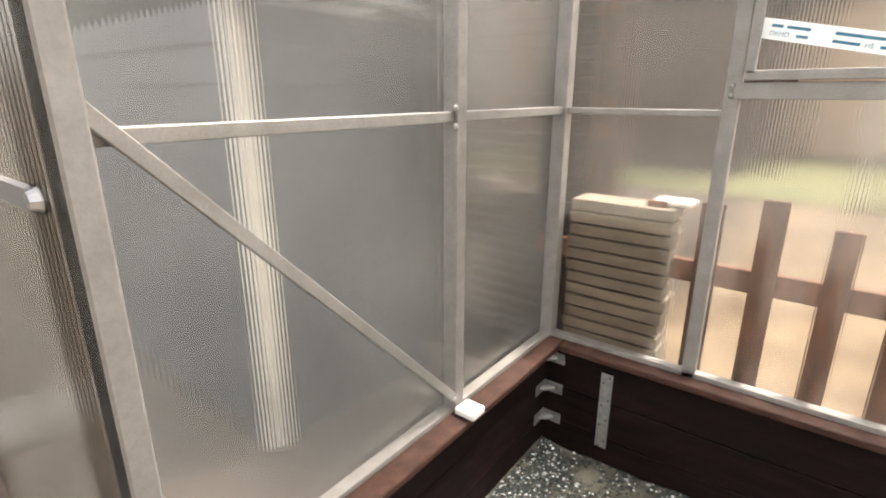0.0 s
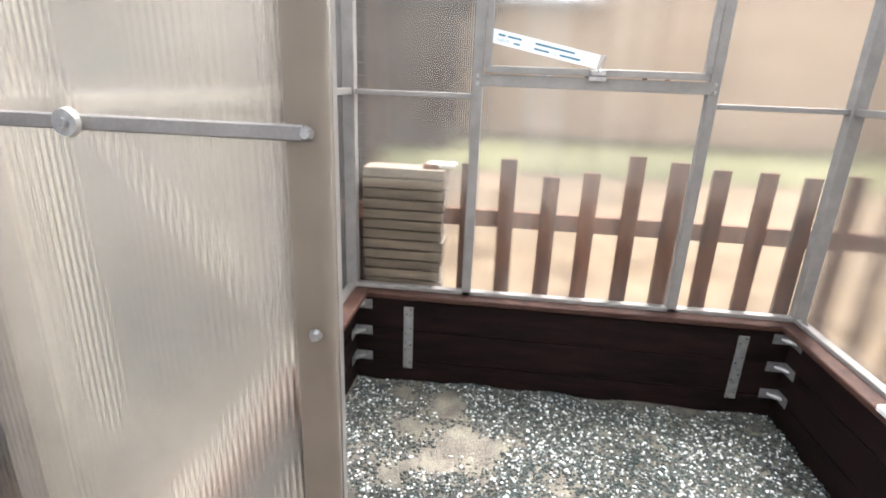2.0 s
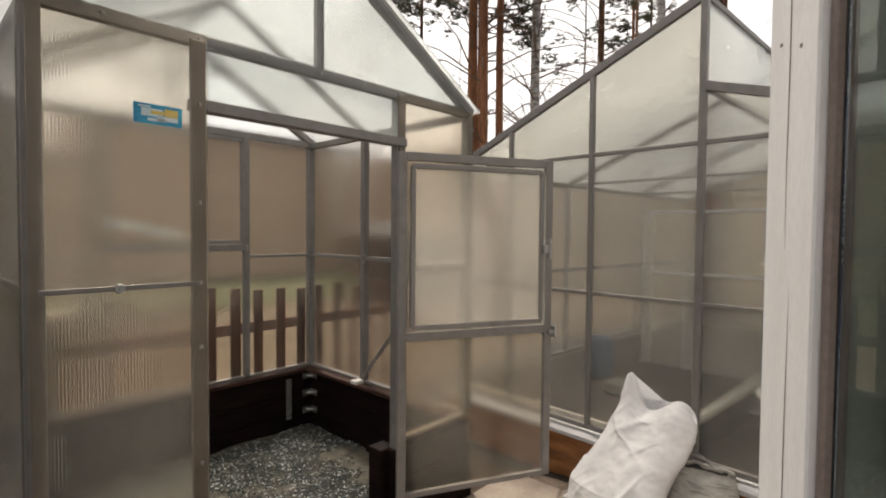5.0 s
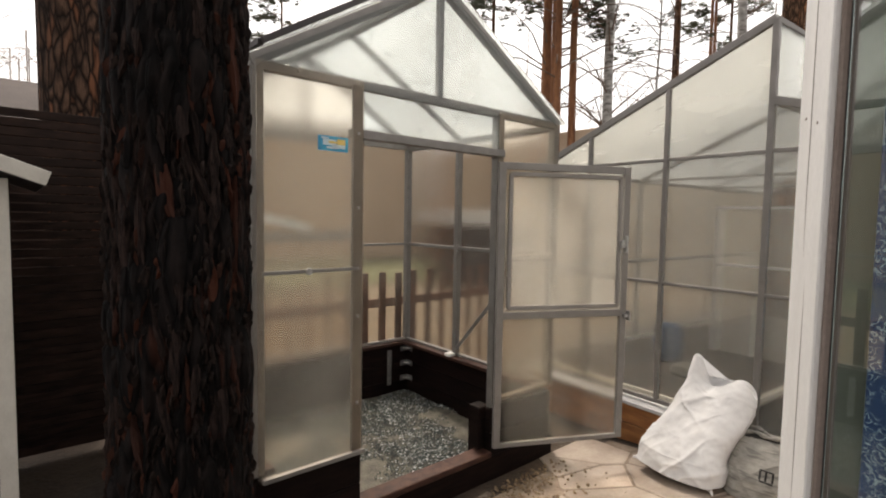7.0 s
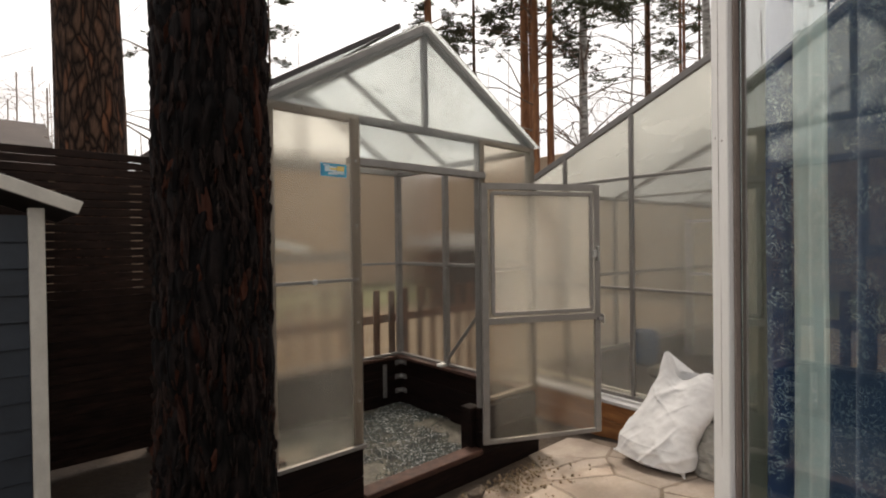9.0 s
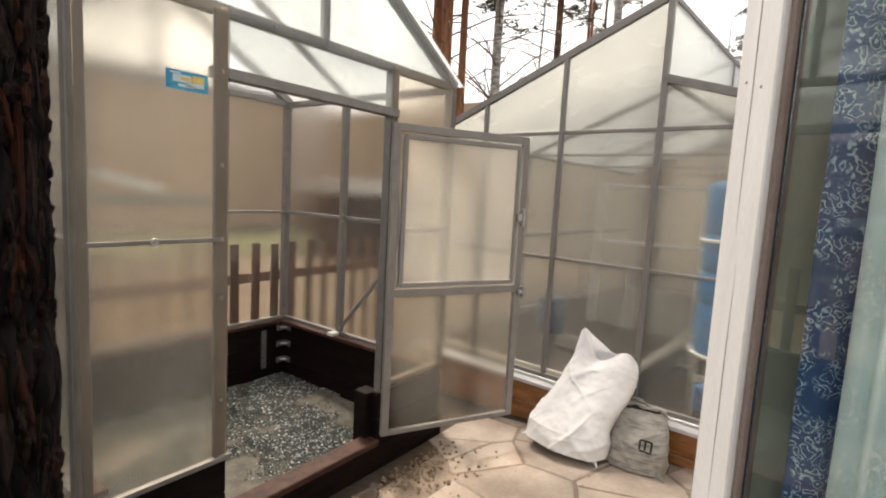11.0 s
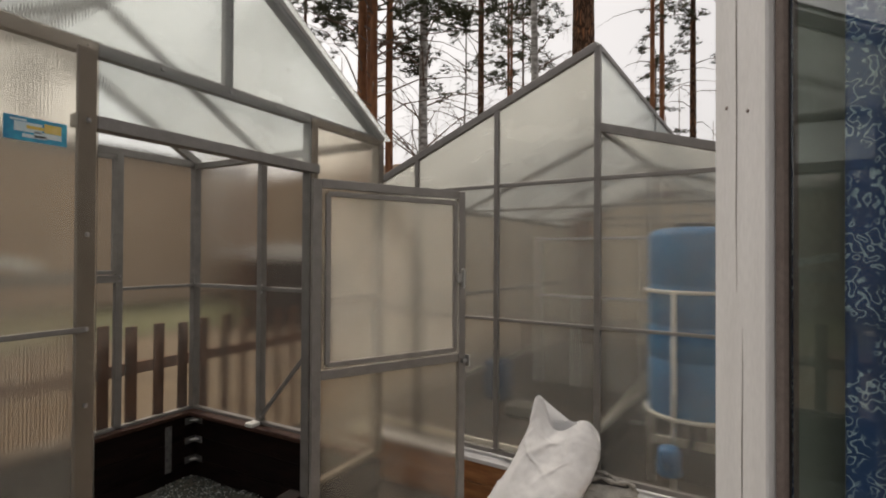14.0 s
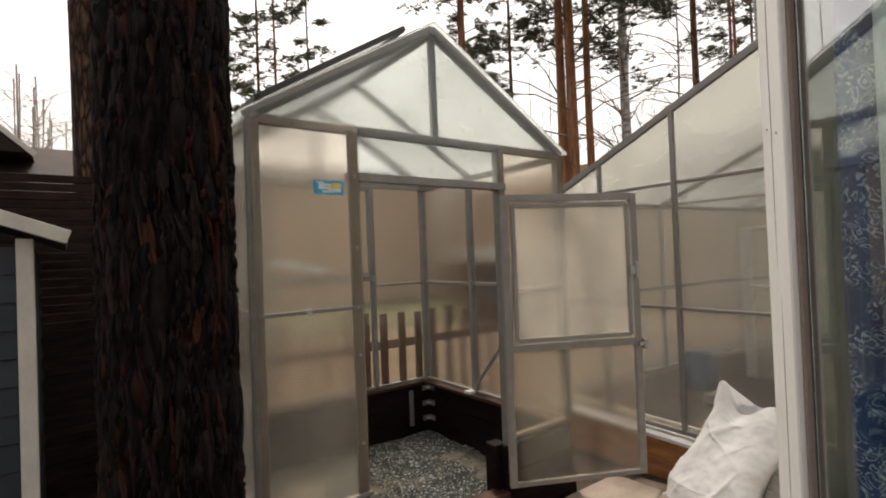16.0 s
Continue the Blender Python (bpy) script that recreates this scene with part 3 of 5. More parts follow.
tagged(part("gravel_bed", gravel_bm, GRAVEL, smooth=True), "grey-green crushed stone with pale sandy patches", "gravel", kind="structure")

# ---- second greenhouse ----
g2 = thing("greenhouse", pose(2.113, -1.155, 0, 0, 0, -3.8), "larger stepped-roof greenhouse of clear polycarbonate holding a blue tank", "greenhouse")
UL, UR, GL, GB = 1.95, -0.93, 5.0, 0.37


def bar2(a, b, wide=0.035, deep=0.035, side=(1, 0, 0), name="steel_bar"):
    return beam_part(name, a, b, wide, deep, STEEL, g2, side)


for d in (0.0, 1.7, 3.4, GL):
    bar2((d, 0, GB), (d, 0, 2.94), 0.036, name="post")
    bar2((d, UL, GB), (d, UL, 2.15), 0.036, name="post")
    bar2((d, UR, GB), (d, UR, 2.17), 0.045, name="post")
    bar2((d, UL, 2.15), (d, 0, 2.95), 0.05, name="rafter")
    bar2((d, 0, 2.46), (d, UR, 2.18), 0.05, name="rafter")
    bar2((d, UL, 2.15), (d, UR, 2.15), 0.025, 0.02, name="tie_beam")
for d in (0.0, GL):
    bar2((d, 0.672, GB), (d, 0.672, 2.66), 0.03, name="post")
    bar2((d, 1.33, GB), (d, 1.33, 2.4), 0.03, name="post")
    bar2((d, UL, 1.26), (d, UR, 1.26), 0.02, 0.02, name="rail")
    bar2((d, UL, GB + 0.015), (d, UR, GB + 0.015), 0.03, 0.035, name="bottom_rail")
for u, z in ((0, 2.94), (UL, 2.15), (UR, 2.17), (0, 2.46), (UL, 1.26), (UR, 1.26), (UR, GB + 0.015), (UL, GB + 0.015)):
    bar2((0, u, z), (GL, u, z), 0.035, 0.035, (0, 0, 1), name="purlin")
for d in (0.0, GL):
    for a, b in ((UL, 1.33), (1.33, 0.672), (0.672, 0)):
        za, zb = 2.15 + (UL - a) / UL * 0.79, 2.15 + (UL - b) / UL * 0.79
        pane([(d, a, GB), (d, b, GB), (d, b, zb), (d, a, za)], (1, 0, 0), T, POLY_FAR, g2)
    pane([(d, 0, GB), (d, UR, GB), (d, UR, 2.17), (d, 0, 2.47)], (1, 0, 0), T, POLY_FAR, g2)
for u, z in ((UL, 2.15), (UR, 2.17)):
    for k in range(3):
        a, b = GL * k / 3, GL * (k + 1) / 3
        pane([(a, u, GB), (b, u, GB), (b, u, z), (a, u, z)], (0, 1, 0), T, POLY_FAR, g2)
for k in range(3):
    a, b = GL * k / 3, GL * (k + 1) / 3
    pane([(a, UL + 0.02, 2.16), (b, UL + 0.02, 2.16), (b, 0, 2.97), (a, 0, 2.97)], (0, 0.4, 1), T, POLY_ROOF, g2)
    pane([(a, UR - 0.03, 2.19), (b, UR - 0.03, 2.19), (b, 0, 2.48), (a, 0, 2.48)], (0, -0.3, 1), T, POLY_ROOF, g2)
    pane([(a, -0.01, 2.49), (b, -0.01, 2.49), (b, -0.01, 2.95), (a, -0.01, 2.95)], (0, 1, 0), T, POLY_ROOF, g2)
kerb = thing("timber_kerb", pose(2.113, -1.155, 0, 0, 0, -3.8), "orange varnished timber kerb with a light grey metal cap", "base")
for k in range(2):
    part("board", B((-0.05, UR - 0.03, 0.0 + k * 0.16), (0.0, UL, 0.155 + k * 0.16), 0.006), ORANGE_WOOD, kerb)
    part("board", B((0.0, UR - 0.05, 0.0 + k * 0.16), (GL, UR, 0.155 + k * 0.16), 0.006), ORANGE_WOOD, kerb)
part("cap", B((-0.10, UR - 0.06, 0.318), (0.06, UL, 0.345), 0.003), TRIM_GREY, kerb, "light grey metal cap")
part("cap", B((0.061, UR - 0.06, 0.318), (GL, UR + 0.06, 0.345), 0.003), TRIM_GREY, kerb, "light grey metal cap")

# blue tank on its stand
tank = thing("water_tank", pose(2.80, -1.64, 0), "tall ribbed blue plastic water tank on a pipe stand", "tank")
tank_z = [(0.64, 0.27), (0.68, 0.285), (1.0, 0.285), (1.01, 0.278), (1.03, 0.278), (1.04, 0.285), (1.22, 0.285), (1.23, 0.278), (1.25, 0.278), (1.26, 0.285), (1.48, 0.285), (1.49, 0.278), (1.51, 0.278), (1.52, 0.285), (1.815, 0.285), (1.855, 0.27), (1.875, 0.2), (1.88, 0.1)]
part("body", tube(bmesh.new(), [(0, 0, z) for z, r in tank_z], [r for z, r in tank_z], 40), PLASTIC_BLUE, tank, smooth=True)
part("lid", tube(bmesh.new(), [(0, 0, 1.875), (0, 0, 1.905), (0, 0, 1.91)], [0.12, 0.12, 0.1], 24), DARK_METAL, tank, "dark round lid")

# ---- house with the tall window ----
hm = pose(0.231, -1.8075, 0, 0, 0, -139)
house = thing("house", hm, "house corner with white timber post and a tall glazed wall", "house")
part("corner_post", B((0, 0, 0.0), (0.135, 0.11, 3.3), 0.004), WHITE_PAINT, house, "white painted timber corner post")
fr = bmesh.new()
box(fr, (0.137, 0.014, 0.1), (0.154, 0.056, 3.2), 0.003)
box(fr, (2.4, 0.014, 0.1), (2.44, 0.056, 3.2), 0.003)
box(fr, (0.156, 0.014, 0.1), (2.399, 0.056, 0.14), 0.003)
box(fr, (0.156, 0.014, 3.16), (2.399, 0.056, 3.2), 0.003)
part("window_frame", fr, FRAME_BROWN, house, "taupe window frame")
part("gasket", B((0.1545, 0.028, 0.14), (0.158, 0.036, 3.16), 0.0005), BLACK, house, "thin black glazing gasket")
gb = part("window_glass", B((0.1585, 0.030, 0.141), (2.398, 0.036, 3.159), 0), GLASS, house)
gb.visible_shadow = False
part("wall", B((2.441, 0, 0), (6, 0.12, 3.3), 0), WHITE_PAINT, house, "white painted wall")
part("sill", B((0.136, -0.01, 0.0), (2.44, 0.12, 0.099), 0.003), WHITE_PAINT, house)
part("wall", B((0.0, 0.111, 0), (0.1, 5, 3.3), 0), WHITE_PAINT, house)
part("room_wall", B((0.101, 3.0, 0), (6, 3.1, 3.3), 0), WALL_IN, house)
part("room_wall", B((5.9, 0.121, 0), (6, 2.99, 3.3), 0), WALL_IN, house)
part("room_wall", B((0.136, 0.058, 0.1), (0.148, 2.99, 3.2), 0), WALL_IN, house, "olive green inner wall")
part("room_floor", B((0.149, 0.121, 0), (5.89, 2.99, 0.05), 0), BROWN_TIMBER, house)
part("roof", B((-0.02, 0.0, 3.301), (6, 5, 3.4), 0), DARK_METAL, house)


def curtain(folds, mat, label):
    """Cloth hanging in the given folds, seen from above, its hem swaying a little."""
    bm = bmesh.new()
    line = []
    for i in range(len(folds) - 1):
        p0, p1, p2, p3 = folds[max(i - 1, 0)], folds[i], folds[i + 1], folds[min(i + 2, len(folds) - 1)]
        for k in range(6):
            s = k / 6
            line.append([0.5 * (2 * p1[j] + (p2[j] - p0[j]) * s + (2 * p0[j] - 5 * p1[j] + 4 * p2[j] - p3[j]) * s * s + (3 * p1[j] - p0[j] - 3 * p2[j] + p3[j]) * s ** 3) for j in (0, 1)])
    line.append(folds[-1])
    rows_ = []
    for z in [0.1 + 0.25 * k for k in range(13)]:
        rows_.append([bm.verts.new((x + 0.012 * (z - 1.7) * 0.5 + 0.004 * noise.noise((x * 9, z * 1.7, 3)), y + 0.006 * noise.noise((x * 14, z * 1.3, 8)), z)) for x, y in line])
    for a, b in zip(rows_, rows_[1:]):
        for i in range(len(line) - 1):
            bm.faces.new((a[i], a[i + 1], b[i + 1], b[i]))
    ob = part("curtain", bm, mat, smooth=True)
    ob.matrix_world = hm
    sol = ob.modifiers.new("thickness", "SOLIDIFY")
    sol.thickness = 0.002
    return tagged(ob, label, "curtain")


curtain([(0.150, 0.175), (0.17, 0.15), (0.195, 0.17), (0.212, 0.11), (0.22, 0.082), (0.236, 0.095), (0.253, 0.12), (0.262, 0.19), (0.28, 0.2), (0.3, 0.19)], CURTAIN_BLUE, "deep blue curtain with a pale paisley print behind the glass")
curtain([(0.286, 0.165), (0.285, 0.132), (0.30, 0.118), (0.32, 0.122), (0.335, 0.14), (0.355, 0.13), (0.38, 0.12), (0.405, 0.14), (0.43, 0.125), (0.455, 0.15)], CURTAIN_SHEER, "pale blue-grey paisley curtain hanging in folds behind the glass")
curtain([(0.46 + 0.055 * k, 0.14 + (0.035 if k % 2 else -0.02)) for k in range(30)], CURTAIN_TEAL, "slate blue paisley curtain hanging in folds behind the glass")

# ---- near pine ----
def trunk_profile(x, y, r, h, lean=(0, 0), n_=24, flare=1.25):
    pts = [(x + lean[0] * z, y + lean[1] * z, z) for z in [h * (k / n_) for k in range(n_ + 1)]]
    rad = [r * (1 + (flare - 1) * math.exp(-p[2] / 0.5)) * (1 - 0.55 * (p[2] - 1.5) / h if p[2] > 1.5 else 1) for p in pts]
    return pts, rad


def near_trunk():
    bm = bmesh.new()
    sides, n_, h = 150, 230, 5.2
    rings = []
    for k in range(n_ + 1):
        z = -0.05 + h * k / n_
        r0 = 0.205 * (1 + 0.22 * math.exp(-max(z, 0) / 0.4)) - 0.004 * z
        ring = []
        for s in range(sides):
            a = 2 * math.pi * s / sides
            q = Vector((math.cos(a) * 0.21, math.sin(a) * 0.21, z))
            wob = noise.noise_vector(q * 6) * 0.5
            cell = noise.voronoi(Vector((math.cos(a) * 3.4 + wob.x, math.sin(a) * 3.4 + wob.y, z * 4.6 + wob.z)))[0]
            plate = min(1.0, (cell[1] - cell[0]) * 3.0)
            r = r0 - 0.016 + 0.022 * plate ** 0.6 + 0.014 * noise.noise(q * 4) + 0.006 * noise.noise(q * Vector((30, 30, 9)).x) * plate
            ring.append(bm.verts.new((-1.052 + 0.004 * z + math.cos(a) * r, -0.50 + math.sin(a) * r, z)))
        rings.append(ring)
    for a, b in zip(rings, rings[1:]):
        for s in range(sides):
            bm.faces.new((a[s], a[(s + 1) % sides], b[(s + 1) % sides], b[s]))
    bm.faces.new(rings[-1])
    return bm


near = thing("pine_tree", pose(0, 0, 0), "thick dark pine trunk with deeply cracked bark", "tree", "pines")
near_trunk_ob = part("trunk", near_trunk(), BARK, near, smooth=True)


def bark_plate_mesh(seed):
    """An irregular curved flake of bark, long side upright, its face along +x."""
    rnd = random.Random(seed)
    bm = bmesh.new()
    w_, h_, n_ = rnd.uniform(0.009, 0.019), rnd.uniform(0.045, 0.12), 13
    skew, rim = rnd.uniform(-0.16, 0.16), []
    for k in range(n_):
        a = 2 * math.pi * k / n_
        q = rnd.uniform(0.62, 1.2)
        taper = 1 - 0.45 * abs(math.sin(a))
        rim.append((math.cos(a) * w_ * q * taper + skew * math.sin(a) * h_ * q, math.sin(a) * h_ * q))
    lift = rnd.uniform(-0.006, 0.006)
    back = [bm.verts.new((-0.014 - 2.4 * y * y, y, z)) for y, z in rim]
    edge = [bm.verts.new((0.001 + rnd.uniform(-0.002, 0.006) - 2.4 * y * y + lift * z / h_, y, z)) for y, z in rim]
    face = [bm.verts.new((0.004 + rnd.uniform(0, 0.006) - 1.6 * y * y + lift * z / h_, y * 0.74, z * 0.82)) for y, z in rim]
    mid = bm.verts.new((0.007, rnd.uniform(-0.003, 0.003), rnd.uniform(-0.02, 0.02)))
    for a, b in ((back, edge), (edge, face)):
        for k in range(n_):
            bm.faces.new((a[k], a[(k + 1) % n_], b[(k + 1) % n_], b[k]))
    for k in range(n_):
        bm.faces.new((face[k], face[(k + 1) % n_], mid))
    bm.faces.new(back)
    me = bpy.data.meshes.new("bark_plate")
    bmesh.ops.recalc_face_normals(bm, faces=bm.faces)
    bm.to_mesh(me)
    bm.free()
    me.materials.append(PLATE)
    return me


flakes = [bark_plate_mesh(k) for k in range(14)]
rk = random.Random(40)
for row in range(22):
    for col in range(14):
        z = 0.75 + row * 0.118 + rk.uniform(-0.03, 0.03) + (col % 2) * 0.055
        a = math.radians(-176 + col * 14.5 + rk.uniform(-6, 6))
        r = 0.206 - 0.004 * z + rk.uniform(-0.014, 0.002)
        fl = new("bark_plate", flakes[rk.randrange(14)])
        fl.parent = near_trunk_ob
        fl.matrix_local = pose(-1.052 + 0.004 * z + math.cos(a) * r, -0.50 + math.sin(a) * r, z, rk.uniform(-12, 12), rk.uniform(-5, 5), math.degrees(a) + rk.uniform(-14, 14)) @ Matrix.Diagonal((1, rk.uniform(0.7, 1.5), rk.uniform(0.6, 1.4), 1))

# small ragged chips between the plates
rg_ = np.random.default_rng(17)
n_chip = 5200
ca, cz = rg_.uniform(-math.pi, math.pi, n_chip), rg_.uniform(0.0, 4.6, n_chip)
cr_ = 0.208 - 0.004 * cz + 0.045 * np.exp(-cz / 0.4) + rg_.uniform(-0.012, 0.004, n_chip)
cw, ch = rg_.uniform(0.003, 0.009, n_chip), rg_.uniform(0.012, 0.045, n_chip)
tw, jut = rg_.uniform(-0.25, 0.25, n_chip), rg_.uniform(-0.002, 0.009, n_chip)
cv, cf_ = [], []
for i in range(n_chip):
    er = (math.cos(ca[i]), math.sin(ca[i]))
    for s, h_, o in ((-1, 0.55, -0.006), (0.6, 1.0, -0.004), (1, 0.1, -0.006), (0.3, -1.0, -0.006), (-0.9, -0.6, -0.006), (-0.2, 0.3, jut[i] + 0.004), (0.1, -0.5, jut[i])):
        t_ = s * cw[i] + tw[i] * h_ * ch[i]
        r_ = cr_[i] + o
        cv.append((-1.052 + 0.004 * cz[i] + er[0] * r_ - er[1] * t_, -0.50 + er[1] * r_ + er[0] * t_, cz[i] + h_ * ch[i]))
    b_ = 7 * i
    cf_ += [(b_, b_ + 5, b_ + 1), (b_ + 1, b_ + 5, b_ + 2), (b_ + 2, b_ + 5, b_ + 6), (b_ + 2, b_ + 6, b_ + 3), (b_ + 3, b_ + 6, b_ + 4), (b_ + 4, b_ + 6, b_ + 5), (b_ + 4, b_ + 5, b_)]
chip_me = bpy.data.meshes.new("loose_bark")
chip_me.from_pydata(cv, [], cf_)
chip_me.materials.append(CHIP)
bark_chips = new("loose_bark", chip_me)
bark_chips.parent = near_trunk_ob
bark_chips["kind"] = "stuff"

# ---- slat fence and shed ----
fence = thing("slat_fence", pose(0, 2.05, 0), "tall dark brown fence of horizontal slats", "fence")
for x in (-7.2, -5.4, -3.6, -1.8, -0.72):
    part("post", B((x - 0.04, 0.03, 0), (x + 0.04, 0.11, 2.37), 0.004), FENCE_WOOD, fence)
k = 0
z = 0.06
while z < 2.35:
    part("slat", B((-7.3, 0, z), (-0.61, 0.022, z + (0.059 if z < 1.25 else 0.055)), 0.003), FENCE_WOOD, fence)
    z += 0.0608
shed = thing("shed", pose(-1.48, 0.95, 0), "small slate blue garden shed with cream trim", "shed")
for k in range(13):
    part("siding_board", beam(bmesh.new(), (-2.2, -0.012, 0.07 + k * 0.14), (-0.05, -0.012, 0.07 + k * 0.14), 0.142, 0.02, (0, 1, -0.09)), SIDING, shed)
    part("siding_board", beam(bmesh.new(), (0.0, 0.05, 0.07 + k * 0.14), (0.0, 1.0, 0.07 + k * 0.14), 0.142, 0.02, (1, 0, 0.09)), SIDING, shed)
part("corner_trim", B((-0.048, -0.03, 0.0), (0.022, 0.045, 1.86), 0.003), CREAM_PAINT, shed, "cream corner board")
part("roof", beam(beam(bmesh.new(), (-1.1, 0.45, 2.32), (0.16, 0.45, 1.84), 0.03, 1.1), (-1.1, 0.45, 2.32), (-2.36, 0.45, 1.84), 0.03, 1.1), DARK_METAL, shed)
part("fascia", beam(beam(bmesh.new(), (-1.1, -0.12, 2.34), (0.17, -0.12, 1.86), 0.07, 0.03), (-1.1, -0.12, 2.34), (-2.37, -0.12, 1.86), 0.07, 0.03), CREAM_PAINT, shed, "cream roof edge board")

# ---- picket fence and board stack behind ----
pickets = thing("picket_fence", pose(0, 1.87, 0), "low picket fence of weathered brown boards", "fence")
part("rail", B((-0.75, 0.022, 0.82), (3.6, 0.052, 0.905), 0.004), PICKET_WOOD, pickets)
rp = random.Random(3)
for k in range(20):
    x = -0.248 + k * 0.193
    top = 1.14 + rp.uniform(-0.05, 0.07)
    lean = rp.uniform(-0.008, 0.008)
    part("picket", beam(bmesh.new(), (x, 0.01, 0.0), (x + lean, 0.01, top), 0.078, 0.02, bevel=0.004), PICKET_WOOD, pickets)
boards = thing("board_stack", pose(-0.37, 1.83, 0), "upright stack of grey-brown planed boards with dark gaps", "stack of boards")
for k in range(21):
    z = 0.01 + k * 0.052
    part("board", B((-0.205 + rp.uniform(-0.006, 0.006), 0.0 + rp.uniform(0, 0.008), z), (0.195 + rp.uniform(-0.006, 0.006), 0.16, z + 0.045), 0.003), BOARD_PALE, boards)
# White cap of the first picket, carried by the stack.
part("picket_cap", B((0.10, 0.05, 0.01 + 21 * 0.052), (0.24, 0.17, 0.025 + 21 * 0.052), 0.003), WHITE_PVC, boards, "white cap of the picket behind")

# ---- fittings of the first greenhouse ----
def bolt(m, parent, r=0.009):
    bm = bmesh.new()
    bmesh.ops.create_cone(bm, cap_ends=True, segments=8, radius1=r, radius2=r * 0.6, depth=r * 0.9)
    ob = part("bolt", bm, GALV, parent)
    ob.matrix_local = m
    return ob


proto = bolt(pose(0, -0.0, 0, 90, 0, 0), green)
proto.matrix_local = pose(X0 + 0.22, 0.006, EAVE + 0.015, 90, 0, 0)
spots = [(x, -0.002 + 0.008, EAVE + 0.015, 90, 0, 0) for x in (-0.1, 0.15, XM, 0.7, 0.95, 1.25)]
spots += [(JL - 0.043, -0.033, z, 90, 0, 0) for z in (0.75, 1.2, MID, 1.75, LINTEL + 0.02)]
spots += [(JR + 0.03, 0.001, z, 90, 0, 0) for z in (1.03, LINTEL + 0.02)]
spots += [(XM, 0.01, 2.7, 90, 0, 0), (WL, yb - 0.024, WB + 0.015, 90, 0, 0), (WL, yb - 0.024, WB - 0.015, 90, 0, 0), (WR, yb - 0.024, WB + 0.015, 90, 0, 0), (WR, yb - 0.024, WB - 0.015, 90, 0, 0)]
for x, s, ym in ((X0 + 0.057, 90, YL), (X1 - 0.057, -90, YM)):
    spots += [(x, ym - 0.03, MID + 0.025, 0, s, 0), (x, ym - 0.03, MID - 0.025, 0, s, 0), (x, ym - 0.03, BASE + 0.06, 0, s, 0)]
for sp in spots:
    ob = new("bolt", proto.data)
    ob.parent = green
    ob.matrix_local = pose(*sp)
washer = bmesh.new()
bmesh.ops.create_cone(washer, cap_ends=True, segments=20, radius1=0.017, radius2=0.015, depth=0.006)
bmesh.ops.create_cone(washer, cap_ends=True, segments=10, radius1=0.007, radius2=0.005, depth=0.014)
w = part("washer", washer, GALV, green, "round steel washer with its screw")
w.matrix_local = pose(-0.39, -0.046, MID, 90, 0, 0)
# white foot blocks at the side posts
for x, s, ym in ((X0 + 0.06, 1, YL), (X1 - 0.06, -1, YM)):
    ft = bmesh.new()
    box(ft, (min(x, x + s * 0.075), ym - 0.035, BASE + 0.001), (max(x, x + s * 0.075), ym + 0.035, BASE + 0.028), 0.005)
    bmesh.ops.create_cone(ft, cap_ends=True, segments=10, radius1=0.006, radius2=0.005, depth=0.006, matrix=Matrix.Translation((x + s * 0.045, ym, BASE + 0.031)))
    part("foot_block", ft, WHITE_PVC, green, "white plastic foot block")
# steel plates and corner brackets on the planks
def plate(x, lo, hi):
    bm = bmesh.new()
    yf = Y1 - 0.092
    box(bm, (x - 0.024, yf - 0.004, lo), (x + 0.024, yf, hi), 0.001)
    pl_ = part("plate", bm, GALV, plinth, "perforated galvanised joining plate")
    holes = bmesh.new()
    for z in (0.06, 0.35, 0.62, 0.92):
        for dx in (-0.012, 0.012):
            bmesh.ops.create_cone(holes, cap_ends=True, segments=8, radius1=0.004, radius2=0.004, depth=0.002,
                                  matrix=pose(x + dx, yf - 0.0045, lo + (hi - lo) * z + dx * 1.2, 90, 0, 0))
    part("screw_holes", holes, BLACK, pl_)


plate(-0.312, 0.085, 0.43)
plate(1.275, 0.095, 0.43)
for xc, s in ((X0 + 0.058, 1), (X1 - 0.058, -1)):
    for z in (0.43, 0.285, 0.14):
        bm = bmesh.new()
        yf = Y1 - 0.092
        xs = sorted((xc, xc + s * 0.085))
        box(bm, (xs[0], yf - 0.0045, z - 0.025), (xs[1], yf - 0.0005, z + 0.025), 0.001)
        xs = sorted((xc + s * 0.0005, xc + s * 0.0045))
        box(bm, (xs[0], yf - 0.085, z - 0.025), (xs[1], yf - 0.0045, z + 0.025), 0.001)
        # raised pressed rib across the bend
        tube(bm, [(xc + s * 0.05, yf - 0.004, z), (xc + s * 0.02, yf - 0.02, z), (xc + s * 0.004, yf - 0.05, z)], [0.008, 0.016, 0.008], 8)
        part("corner_bracket", bm, GALV, plinth, "pressed galvanised corner bracket", smooth=False)
# catch and note on the vent window
catch = B((0.43, yb - 0.045, WB + 0.012), (0.50, yb - 0.03, WB + 0.03), 0.002)
box(catch, (0.435, yb - 0.048, WB + 0.034), (0.495, yb - 0.032, WB + 0.055), 0.002)
beam(catch, (0.462, yb - 0.052, WB + 0.045), (0.478, yb - 0.06, WB + 0.115), 0.012, 0.008)
part("catch", catch, GALV, vent, "small steel window catch")
note_m = pose(0.235, yb - 0.014, WB + 0.135, 0, 11.5, 0)
note_bm = bmesh.new()
box(note_bm, (-0.235, -0.0006, -0.028), (0.235, 0.0006, 0.028))
note = part("paper_note", note_bm, PAPER)
note.matrix_world = note_m
tagged(note, "slanted white paper strip with blue-green handwriting on the vent window", "note")


